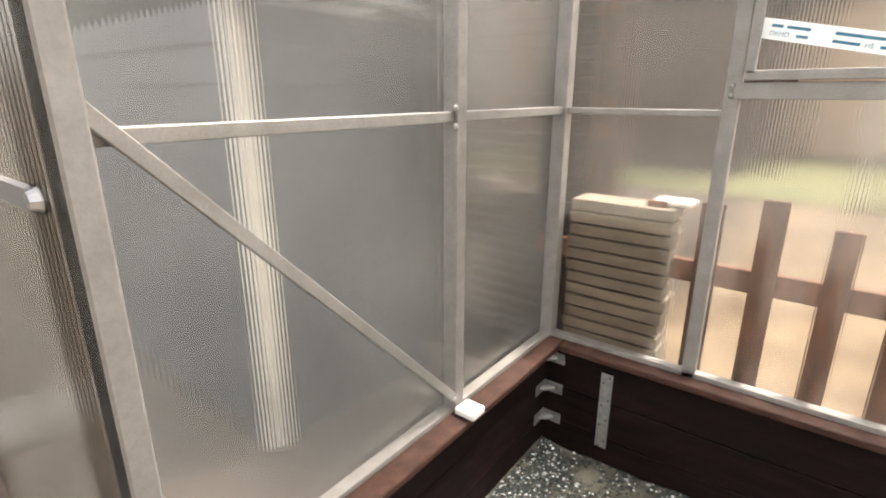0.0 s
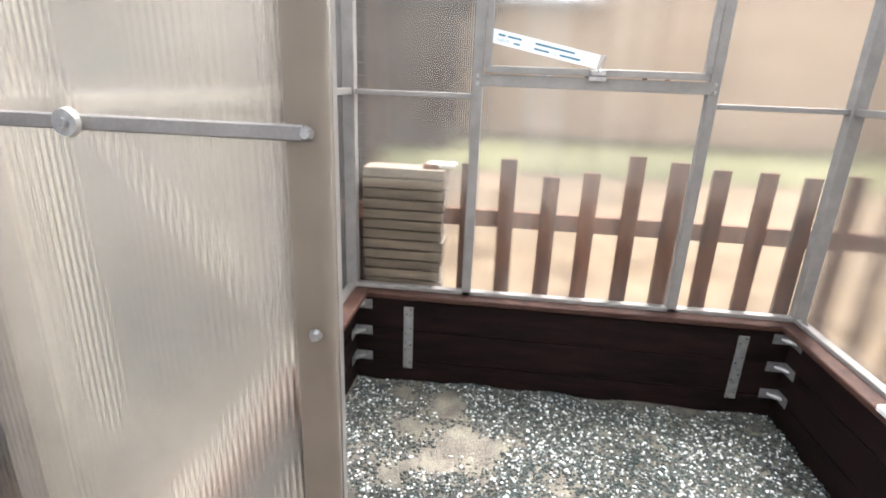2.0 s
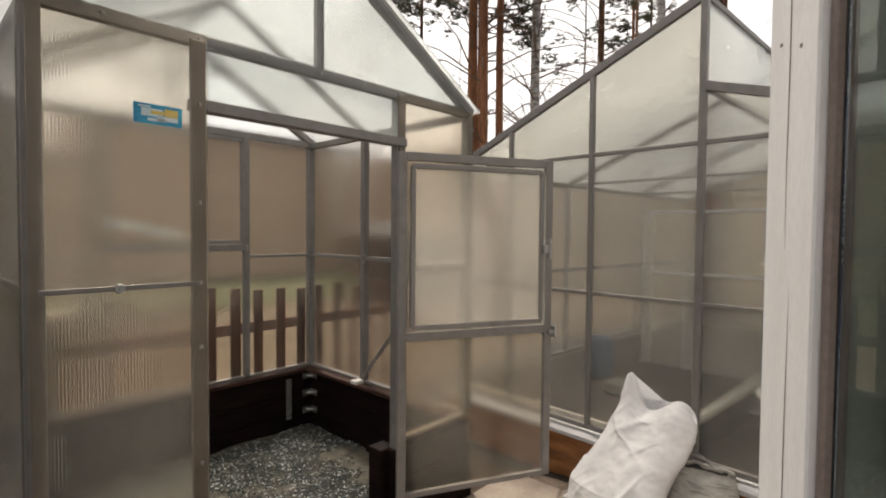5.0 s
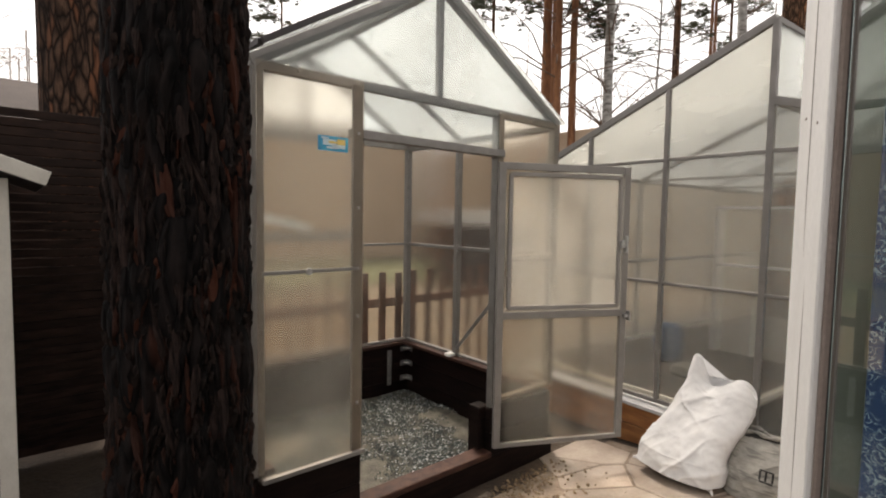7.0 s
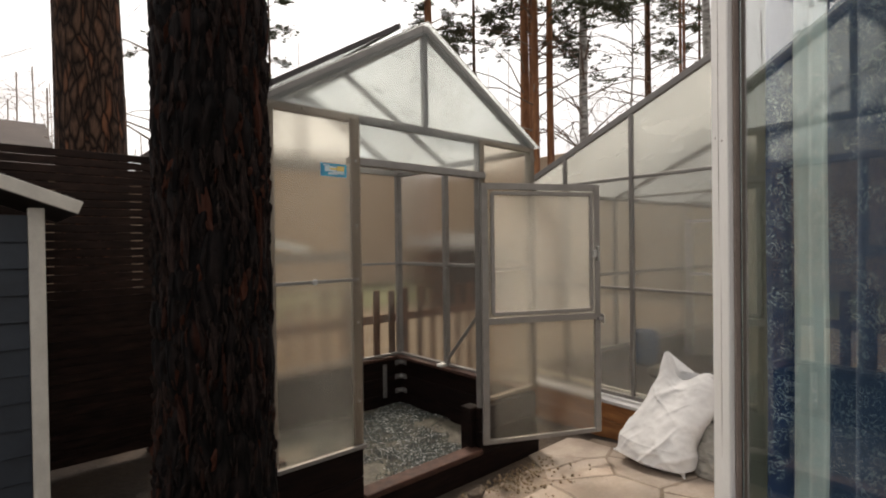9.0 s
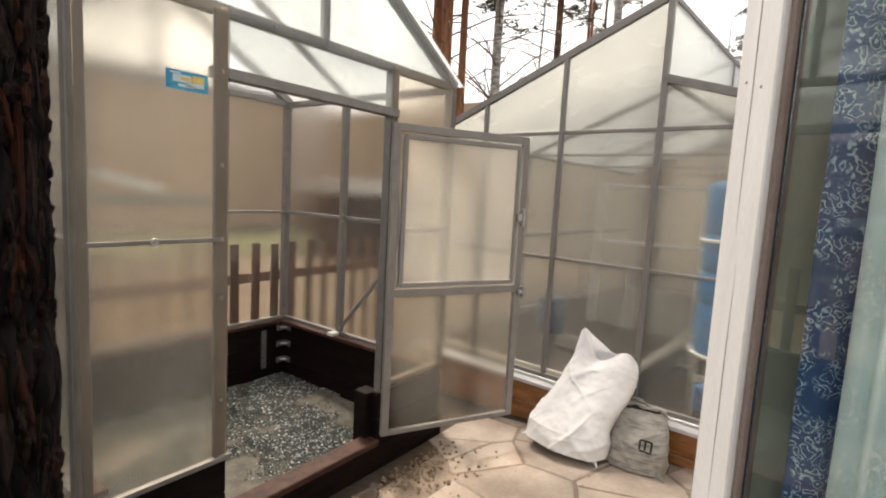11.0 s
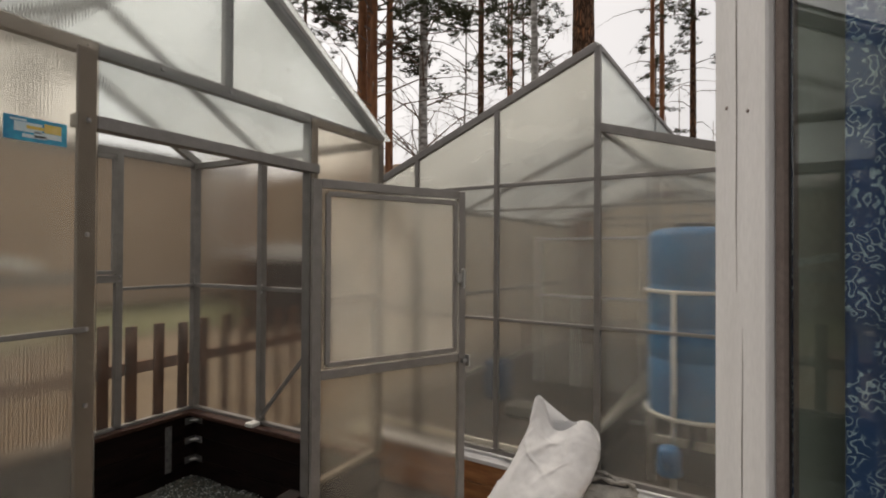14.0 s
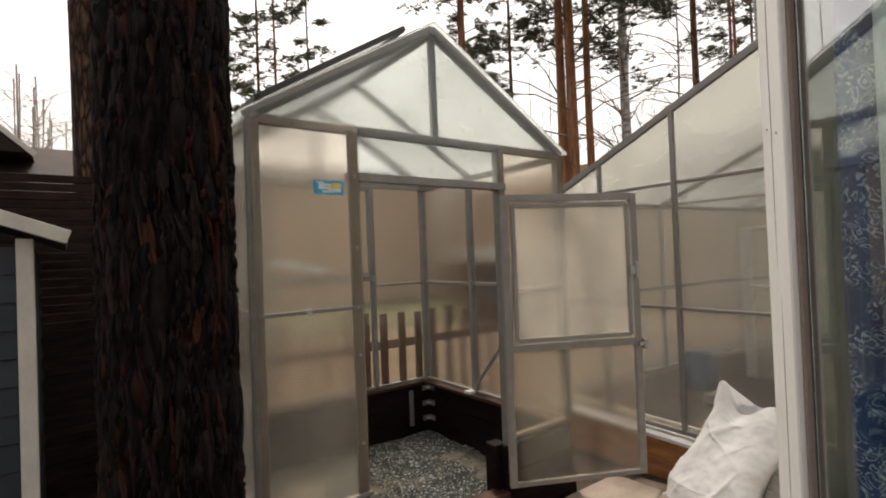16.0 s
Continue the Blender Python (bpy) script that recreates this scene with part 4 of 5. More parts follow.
def writing(text, x, z, size, parent):
    cu = bpy.data.curves.new("lettering", "FONT")
    cu.body, cu.size, cu.extrude = text, size, 0.0002
    ob = new("lettering", cu)
    me = bpy.data.meshes.new_from_object(ob)
    bpy.data.objects.remove(ob)
    me.materials.append(INK)
    ob = new("lettering", me)
    ob.parent = parent
    ob.matrix_local = pose(x, -0.0011, z, 90, 0, 0)


writing("\u041e\u041a\u041d\u041e", -0.20, -0.017, 0.018, note)
writing("\u041d\u0415", 0.035, -0.017, 0.018, note)
ink = bmesh.new()
for a, b, z in ((-0.2, -0.17, 0.01), (-0.16, -0.10, 0.01), (-0.04, 0.13, 0.01), (-0.13, -0.1, -0.011), (-0.04, 0.025, -0.011), (0.07, 0.16, -0.011)):
    box(ink, (a, -0.0012, z - 0.004), (b, -0.0007, z + 0.004))
part("writing_bars", ink, INK, note)
# advertising sticker on the front sheet
st = part("sticker", box(bmesh.new(), (-0.075, -0.0008, -0.035), (0.085, 0.0008, 0.035)), STICKER_BLUE)
st.matrix_world = pose(-0.266, -0.0325, 2.054)
tagged(st, "small blue sticker with pale and yellow print on the sheet", "sticker")
sp_ = bmesh.new()
for lo, hi in (((-0.05, -0.008), (0.02, 0.02)), ((0.0, -0.02), (0.07, -0.004)), ((-0.03, -0.024), (0.03, -0.014)), ((-0.06, 0.022), (-0.02, 0.028))):
    box(sp_, (lo[0], -0.0016, lo[1]), (hi[0], -0.0009, hi[1]))
part("print", sp_, STICKER_PALE, st)
part("print", box(box(bmesh.new(), (0.025, -0.0017, -0.003), (0.07, -0.0009, 0.024)), (-0.02, -0.0018, 0.002), (0.024, -0.001, 0.012)), STICKER_YELLOW, st)
# raised roof vent on the left slope
ns = Vector((-(APEX - EAVE), 0, X1 - XM)).normalized()
vo = ns * 0.05
va, vb_ = Vector((XM - 0.10, 0, APEX - 0.02)), Vector((X0 + 0.12, 0, EAVE + 0.11))
lid = bmesh.new()
for y in (0.12, 0.92):
    beam(lid, va + vo + Vector((0, y, 0)), vb_ + vo + Vector((0, y, 0)), 0.03, 0.03)
for p_ in (va, vb_):
    beam(lid, p_ + vo + Vector((0, 0.135, 0)), p_ + vo + Vector((0, 0.905, 0)), 0.03, 0.03, (1, 0, 0))
lid_ob = part("roof_vent", lid, DARK_METAL, green, "dark-edged roof vent standing slightly proud")
pane([va + vo + Vector((0, 0.13, 0)), va + vo + Vector((0, 0.91, 0)), vb_ + vo + Vector((0, 0.91, 0)), vb_ + vo + Vector((0, 0.13, 0))], ns, T, POLY_ROOF, lid_ob, "pane")

# ---- crushed stone in the bed ----
def scatter_stones():
    rg = np.random.default_rng(5)
    n_ = 52000
    xs = rg.uniform(X0 + 0.07, X1 - 0.07, n_)
    ys = rg.uniform(0.06, Y1 - 0.07, n_)
    bare = np.array([0.9 * noise.noise((x * 1.9 + 3, y * 1.9, 9)) + 0.6 * noise.noise((x * 6, y * 6, 2)) for x, y in zip(xs, ys)])
    keep_ = bare < 0.1 + rg.uniform(-0.3, 0.3, n_)
    xs, ys = xs[keep_], ys[keep_]
    n_ = len(xs)
    base = np.array([(1, 0, 0), (-1, 0, 0), (0, 1, 0), (0, -1, 0), (0, 0, 1), (0, 0, -1)], float)
    tri = np.array([(0, 2, 4), (2, 1, 4), (1, 3, 4), (3, 0, 4), (2, 0, 5), (1, 2, 5), (3, 1, 5), (0, 3, 5)])
    size = rg.uniform(0.004, 0.0085, (n_, 1, 1)) * rg.uniform(0.6, 1.4, (n_, 1, 3))
    jit = base[None] * (1 + rg.uniform(-0.3, 0.3, (n_, 6, 1))) + rg.uniform(-0.3, 0.3, (n_, 6, 3))
    pts = jit * size
    a = rg.uniform(0, 6.28, n_)
    c, s = np.cos(a)[:, None], np.sin(a)[:, None]
    px = pts[:, :, 0] * c - pts[:, :, 1] * s
    py = pts[:, :, 0] * s + pts[:, :, 1] * c
    zz = np.array([0.016 + 0.02 * noise.noise(((x - X0 - 0.05) / 0.05 * 0.22, (y - 0.04) / 0.05 * 0.22, 4)) for x, y in zip(xs, ys)])
    pts = np.stack([px + xs[:, None], py + ys[:, None], pts[:, :, 2] * 0.36 + zz[:, None]], 2)
    me = bpy.data.meshes.new("stones")
    me.from_pydata(pts.reshape(-1, 3).tolist(), [], (tri[None] + (np.arange(n_) * 6)[:, None, None]).reshape(-1, 3).tolist())
    me.materials.append(STONE)
    me.polygons.foreach_set("use_smooth", [True] * len(me.polygons))
    return tagged(new("crushed_stone", me), "loose grey-green crushed stone scattered over sandy ground", "gravel", kind="stuff")


sn_, sl_ = STONE.node_tree.nodes, STONE.node_tree.links
sg, sr = sn_.new("ShaderNodeNewGeometry"), sn_.new("ShaderNodeValToRGB")
for el, (q, c) in zip([sr.color_ramp.elements[0], sr.color_ramp.elements[1], sr.color_ramp.elements.new(0.5), sr.color_ramp.elements.new(0.8)],
                      [(0.0, (0.045, 0.055, 0.053)), (1.0, (0.12, 0.122, 0.112)), (0.45, (0.072, 0.085, 0.082)), (0.8, (0.095, 0.107, 0.101))]):
    el.position, el.color = q, (*c, 1)
sn_["Principled BSDF"].inputs["Specular IOR Level"].default_value = 0.15
sl_.new(sg.outputs["Random Per Island"], sr.inputs["Fac"])
sl_.new(sr.outputs["Color"], sn_["Principled BSDF"].inputs["Base Color"])
scatter_stones()

# ---- sacks ----
def sack_mesh(rings, seed, crease):
    """A cloth bag lofted through elliptic rings (centre, half-axes x and y), creased by noise."""
    bm = bmesh.new()
    sides, sub = 190, 150
    loops = []
    for k in range(sub + 1):
        f_ = k / sub * (len(rings) - 1)
        i = min(int(f_), len(rings) - 2)
        t_ = f_ - i
        t_ = t_ * t_ * (3 - 2 * t_)
        a, b = rings[i], rings[i + 1]
        c = [a[j] + (b[j] - a[j]) * t_ for j in range(6)]
        loop = []
        for s in range(sides):
            an = 2 * math.pi * s / sides
            dx, dy = math.cos(an), math.sin(an)
            sq = (abs(dx) ** 2.6 + abs(dy) ** 2.6) ** (-1 / 2.6)
            p_ = Vector((c[0] + dx * sq * c[3], c[1] + dy * sq * c[4], c[2] + c[5] * (1.15 * math.exp(-((dy - 0.82) / 0.3) ** 2) + 0.42 * math.exp(-((dy + 0.5) / 0.4) ** 2) - 0.3 * math.exp(-((dy + 1.0) / 0.2) ** 2))))
            q = p_ * 4 + Vector((seed, 0, 0))
            w_ = 0.5 * noise.noise_vector(q * 0.8)
            along, across = p_.z * 0.85 - p_.y * 0.5, p_.y * 0.85 + p_.z * 0.5 + p_.x * 0.6
            broad = noise.noise(Vector((along * 2.6 + w_.x, across * 4.2 + w_.y, seed)))
            sharp = (1 - abs(noise.noise(Vector((along * 2.2 + 0.6 * w_.y, across * 8 + w_.x, seed + 5))))) ** 10
            cross_ = (1 - abs(noise.noise(Vector((along * 9 + 1.5 * w_.z, across * 3 + w_.x, seed + 9))))) ** 9
            patch = max(0.0, min(1.0, 0.5 + 1.6 * noise.noise(q * 0.9 + Vector((0, 3, seed)))))
            out = Vector((dx * c[4], dy * c[3], 0)).normalized()
            loop.append(bm.verts.new(p_ + out * crease * (0.85 * broad + patch * (0.55 * sharp + 0.4 * cross_) + 0.2 * noise.noise(q * 3.3) + 0.1 * noise.noise(q * 8)) + Vector((0, 0, 0.3 * crease * noise.noise(q * 2)))))
        loops.append(loop)
    for a, b in zip(loops, loops[1:]):
        for s in range(sides):
            bm.faces.new((a[s], a[(s + 1) % sides], b[(s + 1) % sides], b[s]))
    bm.faces.new(loops[0])
    bm.faces.new(loops[-1])
    return bm


white_rings = [(1.78, -0.855, 0.095, 0.11, 0.19, 0.0), (1.78, -0.855, 0.14, 0.185, 0.26, 0.0), (1.80, -0.86, 0.25, 0.18, 0.245, 0.0), (1.86, -0.90, 0.36, 0.15, 0.232, 0.01),
               (1.93, -0.965, 0.50, 0.10, 0.228, 0.03), (1.98, -0.995, 0.60, 0.065, 0.215, 0.07), (2.02, -0.995, 0.65, 0.035, 0.2, 0.16), (2.03, -0.995, 0.62, 0.008, 0.178, 0.18)]
white_sack = thing("sack", pose(0, 0, 0), "white woven sack slumped against the greenhouse kerb", "sack")
part("body", sack_mesh(white_rings, 3, 0.03), BAG_WHITE, white_sack, smooth=True)
part("corner_ear", tube(bmesh.new(), [(1.69, -1.05, 0.13), (1.665, -1.085, 0.115), (1.65, -1.10, 0.1)], [0.02, 0.012, 0.004], 6), BAG_WHITE, white_sack)
part("corner_ear", tube(bmesh.new(), [(1.72, -0.64, 0.15), (1.70, -0.605, 0.135), (1.69, -0.575, 0.13)], [0.03, 0.016, 0.004], 6), BAG_WHITE, white_sack)
grey_rings = [(1.87, -1.265, 0.09, 0.10, 0.15, 0.0), (1.87, -1.265, 0.11, 0.13, 0.175, 0.0), (1.88, -1.265, 0.22, 0.115, 0.165, 0.0), (1.905, -1.26, 0.33, 0.075, 0.155, 0.0),
              (1.935, -1.25, 0.41, 0.035, 0.15, 0.0), (1.945, -1.25, 0.43, 0.02, 0.14, 0.0)]
grey = thing("sack", pose(0, 0, 0), "grey printed sack standing half open on the paving", "sack")
part("body", sack_mesh(grey_rings, 11, 0.02), BAG_GREY, grey, smooth=True)
part("corner_ear", tube(bmesh.new(), [(1.80, -1.40, 0.12), (1.775, -1.435, 0.108), (1.755, -1.455, 0.10)], [0.02, 0.012, 0.003], 6), BAG_GREY, grey)
part("rolled_mouth", tube(bmesh.new(), [(1.945 + 0.03 * math.cos(a), -1.25 + 0.15 * math.sin(a), 0.435 + 0.022 * math.sin(2 * a + 1) + 0.012 * math.sin(5 * a)) for a in [2 * math.pi * k / 40 for k in range(41)]], [0.011 + 0.005 * math.sin(k * 1.9) for k in range(41)], 7), BAG_GREY, grey, "crumpled sack mouth", True)
# Black lump filling the open mouth, painting the shade inside it.
part("mouth_shade", sack_mesh([(1.935, -1.25, 0.41, 0.02, 0.12, 0), (1.935, -1.25, 0.436, 0.022, 0.115, 0), (1.935, -1.25, 0.442, 0.01, 0.05, 0)], 5, 0.006), BLACK, grey, "black fill for the shade inside the mouth", True)
mark = bmesh.new()
for y, z, h_ in ((-1.33, 0.27, 0.05), (-1.30, 0.27, 0.05), (-1.365, 0.27, 0.05), (-1.335, 0.30, 0.008), (-1.335, 0.24, 0.008)):
    wd = 0.035 if h_ < 0.02 else 0.005
    x_ = 1.757 + (z - 0.22) * 0.27
    beam(mark, (x_, y, z - h_ / 2), (x_ + h_ * 0.27, y, z + h_ / 2), wd * 2, 0.004, (1, 0, 0), 0.0)
part("print_mark", mark, BLACK, grey, "dark printed mark")

# ---- inside the second greenhouse ----
bed_m = pose(2.113, -1.155, 0, 0, 0, -3.8)
for lo, hi in (((0.12, 0.25, 0.1), (4.6, 1.85, 0.40)), ((0.9, -0.85, 0.1), (4.6, -0.15, 0.40))):
    bed = thing("planting_bed", bed_m, "raised bed of dark soil, deepened for shade, with white edging boards", "planting bed", "raised beds")
    part("soil", B(lo, (hi[0], hi[1], hi[2] - 0.03), 0.01), BED_SOIL, bed)
    part("edging", B((lo[0] - 0.02, lo[1] - 0.025, hi[2] - 0.06), (hi[0], lo[1] - 0.001, hi[2]), 0.003), CREAM_PAINT, bed, "cream edging board")
    part("edging", B((lo[0] - 0.025, lo[1], hi[2] - 0.06), (lo[0] - 0.002, hi[1], hi[2]), 0.003), CREAM_PAINT, bed, "cream edging board")
part("hoop", tube(bmesh.new(), [(0.3 * math.cos(a), 0.3 * math.sin(a), 0.66) for a in [2 * math.pi * k / 32 for k in range(33)]], 0.014, 8), WHITE_PVC, tank, "white pipe hoop", True)
part("hoop", tube(bmesh.new(), [(0.3 * math.cos(a), 0.3 * math.sin(a), 1.46) for a in [2 * math.pi * k / 32 for k in range(33)]], 0.012, 8), WHITE_PVC, tank, "white pipe hoop", True)
for k in range(4):
    a = math.radians(160 + k * 90)
    part("leg", tube(bmesh.new(), [(0.3 * math.cos(a), 0.3 * math.sin(a), 0.0), (0.3 * math.cos(a), 0.3 * math.sin(a), 1.46)], 0.013, 8), WHITE_PVC, tank, "white pipe leg", True)
part("outlet", tube(bmesh.new(), [(-0.1, 0, 0.64), (-0.1, 0, 0.5), (-0.22, 0.02, 0.47), (-0.24, 0.02, 0.42)], [0.025, 0.025, 0.02, 0.02], 10), BLACK, tank, "dark tap fitting", True)
# Soil slab added so the floor carries that painted shade too.
aisle = part("greenhouse_floor", B((0.07, UR + 0.07, 0.0), (GL - 0.05, UL - 0.05, 0.1), 0.01), BED_SOIL)
aisle.matrix_world = bed_m
tagged(aisle, "trodden soil floor inside the second greenhouse, shade put in its colour", "floor", kind="structure")
can = thing("watering_can", pose(2.42, -1.52, 0.0), "small blue plastic watering can", "watering can")
part("body", tube(bmesh.new(), [(0, 0, 0.35), (0, 0, 0.36), (0, 0, 0.50), (0, 0, 0.52)], [0.06, 0.075, 0.065, 0.05], 18), PLASTIC_BLUE, can, smooth=True)
part("spout", tube(bmesh.new(), [(-0.05, 0, 0.40), (-0.11, 0.02, 0.47), (-0.15, 0.03, 0.54)], [0.016, 0.012, 0.01], 8), PLASTIC_BLUE, can, smooth=True)
keg = thing("barrel", pose(3.4, 0.03, -0.06), "small dark blue plastic barrel standing by the bed", "barrel")
part("body", tube(bmesh.new(), [(0, 0, 0.42), (0, 0, 0.44), (0, 0, 0.6), (0, 0, 0.75), (0, 0, 0.78)], [0.10, 0.12, 0.13, 0.12, 0.09], 24), BARREL_BLUE, keg, smooth=True)
bundle = tagged(part("fleece_bundle", sack_mesh([(2.98, -0.36, 0.37, 0.07, 0.11, 0), (2.98, -0.36, 0.40, 0.1, 0.15, 0), (2.98, -0.36, 0.46, 0.08, 0.12, 0), (2.98, -0.36, 0.5, 0.03, 0.05, 0)], 21, 0.03), FLEECE, smooth=True), "crumpled pale garden fleece heaped on the bed", "fleece")

# inner partition door
leaf = thing("partition_door", bed_m @ pose(2.0, 0.13, 0.1), "pale framed inner door of the second greenhouse, closed", "door")
for y in (0.0, 1.07):
    part("stile", B((-0.015, y - 0.014, 0.0), (0.015, y + 0.014, 1.78), 0.003), TRIM_GREY, leaf)
for z in (0.0, 1.16, 1.745):
    part("rail", B((-0.018, 0.021, z), (0.018, 1.049, z + 0.024), 0.003), TRIM_GREY, leaf)
part("mullion", B((-0.016, 0.66, 0.036), (0.016, 0.678, 1.159), 0.003), TRIM_GREY, leaf)
pane([(0, 0.02, 0.03), (0, 1.05, 0.03), (0, 1.05, 1.75), (0, 0.02, 1.75)], (1, 0, 0), T, POLY_FAR, leaf, "pane")
duct = thing("air_duct", bed_m @ pose(0.45, UR + 0.1, 1.97), "dark bent duct hung under the low roof", "duct")
part("bend", tube(bmesh.new(), [(0, 0.1, -0.12), (0, 0.1, 0.0), (0.02, 0.05, 0.07), (0.05, -0.03, 0.1)], [0.05, 0.05, 0.055, 0.055], 16), DARK_METAL, duct, smooth=True)

# ---- cracks, knots and pegs on the white post ----
for u, za, zb, wv in ((0.062, 1.62, 2.6, 0.0007), (0.075, 0.9, 1.55, 0.0006)):
    bm = bmesh.new()
    pts = [(u + 0.006 * noise.noise((0, 0, z * 3 + u)), -0.0006, z) for z in [za + (zb - za) * i / 14 for i in range(15)]]
    tube(bm, pts, [wv * (0.3 + math.sin(math.pi * i / 14)) for i in range(15)], 5)
    part("crack", bm, CRACK, house, "fine crack in the paint")
for u, z in ((0.035, 1.995), (0.09, 1.975)):
    bm = bmesh.new()
    bmesh.ops.create_uvsphere(bm, u_segments=10, v_segments=6, radius=0.006, matrix=pose(u, 0.004, z))
    part("knot", bm, CRACK, house, "small knot")

# ---- flagstone path ----
def clipped(poly, px, py, nx, ny):
    out = []
    for i in range(len(poly)):
        a, b = poly[i], poly[(i + 1) % len(poly)]
        da, db = (a[0] - px) * nx + (a[1] - py) * ny, (b[0] - px) * nx + (b[1] - py) * ny
        if da <= 0:
            out.append(a)
        if da * db < 0:
            t_ = da / (da - db)
            out.append((a[0] + (b[0] - a[0]) * t_, a[1] + (b[1] - a[1]) * t_))
    return out


pave = tagged(new("pavement"), "irregular tan flagstones with sandy joints", "pavement", kind="structure")
rs = random.Random(12)
seeds = [(0.05 + i * 0.4 + rs.uniform(-0.26, 0.26), -3.3 + j * 0.4 + rs.uniform(-0.26, 0.26)) for i in range(-1, 7) for j in range(-1, 10)]
for i, (sx, sy) in enumerate(seeds):
    if not (0.35 - 0.25 * (sy + 0.4) * 0.6 < sx < 2.0 and -3.2 < sy < -0.12) or (sx < 0.85 and sy > -0.55):
        continue
    poly = [(sx - 1, sy - 1), (sx + 1, sy - 1), (sx + 1, sy + 1), (sx - 1, sy + 1)]
    for j, (ox, oy) in enumerate(seeds):
        if i != j and abs(ox - sx) < 1.2 and abs(oy - sy) < 1.2:
            d_ = math.hypot(ox - sx, oy - sy)
            nx, ny = (ox - sx) / d_, (oy - sy) / d_
            poly = clipped(poly, (sx + ox) / 2 - nx * 0.005, (sy + oy) / 2 - ny * 0.005, nx, ny)
    poly = clipped(poly, 2.04, 0, 1, 0)
    poly = clipped(poly, 0, -0.03, 0, 1)
    if len(poly) < 3:
        continue
    bm = bmesh.new()
    lift = rs.uniform(0.003, 0.007)
    cx, cy = sum(p_[0] for p_ in poly) / len(poly), sum(p_[1] for p_ in poly) / len(poly)
    low = [bm.verts.new((x, y, ground_height(x, y) - 0.03)) for x, y in poly]
    mid = [bm.verts.new((x, y, ground_height(x, y) + lift)) for x, y in poly]
    top = [bm.verts.new((x + (cx - x) * 0.05, y + (cy - y) * 0.05, ground_height(x, y) + lift + 0.006)) for x, y in poly]
    for a, b in ((low, mid), (mid, top)):
        for k in range(len(poly)):
            q = (k + 1) % len(poly)
            bm.faces.new((a[k], a[q], b[q], b[k]))
    bm.faces.new(top)
    part("flagstone", bm, FLAG, pave)

# ---- yard, lawn and neighbours behind ----
def sheet(name, x0, x1, y0, y1, step, lift, mat, label):
    bm = bmesh.new()
    nx, ny = int((x1 - x0) / step), int((y1 - y0) / step)
    g = [[bm.verts.new((x0 + i * step, y0 + j * step, ground_height(x0 + i * step, y0 + j * step) + lift)) for j in range(ny + 1)] for i in range(nx + 1)]
    for i in range(nx):
        for j in range(ny):
            bm.faces.new((g[i][j], g[i + 1][j], g[i + 1][j + 1], g[i][j + 1]))
    return tagged(part(name, bm, mat, smooth=True), label, "ground", kind="structure")


sheet("sand_bed", 0.42, 2.02, -3.2, -0.2, 0.1, 0.0075, JOINT, "tan sand packed between the flagstones")
sheet("yard", -0.5, 14, 1.83, 8.5, 0.25, 0.02, SAND, "pale trodden sand with dry grass")
sheet("lawn", -9, 16, 8.55, 15, 0.5, 0.03, LAWN, "patchy yellow-green spring lawn")
tan = thing("neighbour_building", pose(3.5, 15.5, 0), "long low tan plastered building across the lawn", "building")
part("wall", B((-0.7, 0, 0), (9, 4, 4.9), 0.02), TAN_WALL, tan)
part("roof", beam(bmesh.new(), (-0.9, 2, 5.02), (9.3, 2, 5.02), 0.2, 4.6), BROWN_ROOF, tan)
part("wall", B((-7.5, 0.3, 0), (-0.71, 4, 3.7), 0.02), TAN_WALL, tan, "lower tan plastered wing")
part("roof", beam(bmesh.new(), (-7.8, 2.1, 3.78), (-0.91, 2.1, 3.78), 0.14, 4.2), BROWN_ROOF, tan)
# Backdrop wing, added so the sheets show wall instead of bright sky.
wing = thing("neighbour_building", pose(12.6, -1.5, 0), "plain plastered backdrop wing added beyond the yard", "building")
part("wall", B((0, 0, 0), (3, 8.4, 3.1), 0.02), BEIGE_WALL, wing, "beige plastered wall")
part("wall", B((0, 8.41, 0), (3, 16.9, 4.6), 0.02), TAN_WALL, wing, "tan plastered wall")
part("roof", beam(bmesh.new(), (1.5, -0.2, 3.2), (1.5, 8.4, 3.2), 0.16, 3.4, (1, 0, 0)), BROWN_ROOF, wing)
nb = thing("neighbour_house", pose(-6.3, 11, 0), "neighbouring house with a brown metal roof", "house")
part("wall", B((-4, 0, 0), (5.4, 6, 3.2), 0.02), BROWN_ROOF, nb)
rf = bmesh.new()
v_ = [rf.verts.new(c) for c in ((-4.5, -0.5, 3.3), (5.7, -0.5, 3.3), (5.7, 5.5, 3.3), (-4.5, 5.5, 3.3), (-4.5, 2.5, 4.75), (5.7, 2.5, 4.75))]
for f_ in ((0, 1, 5, 4), (1, 2, 5), (2, 3, 4, 5), (3, 0, 4), (3, 2, 1, 0)):
    rf.faces.new([v_[k] for k in f_])
part("roof", rf, BROWN_ROOF, nb, "brown metal roof")
gf = bmesh.new()
v_ = [gf.verts.new(c) for c in ((-1.6, 0.2, 4.2), (4.42, 0.2, 4.2), (1.4, 0.2, 7.0), (-1.6, 5, 4.2), (4.42, 5, 4.2), (1.4, 5, 7.0))]
for f_ in ((0, 1, 2), (3, 5, 4), (1, 4, 5, 2), (0, 2, 5, 3), (0, 3, 4, 1)):
    gf.faces.new([v_[k] for k in f_])
part("gable", gf, BROWN_ROOF, nb, "steep brown front gable")
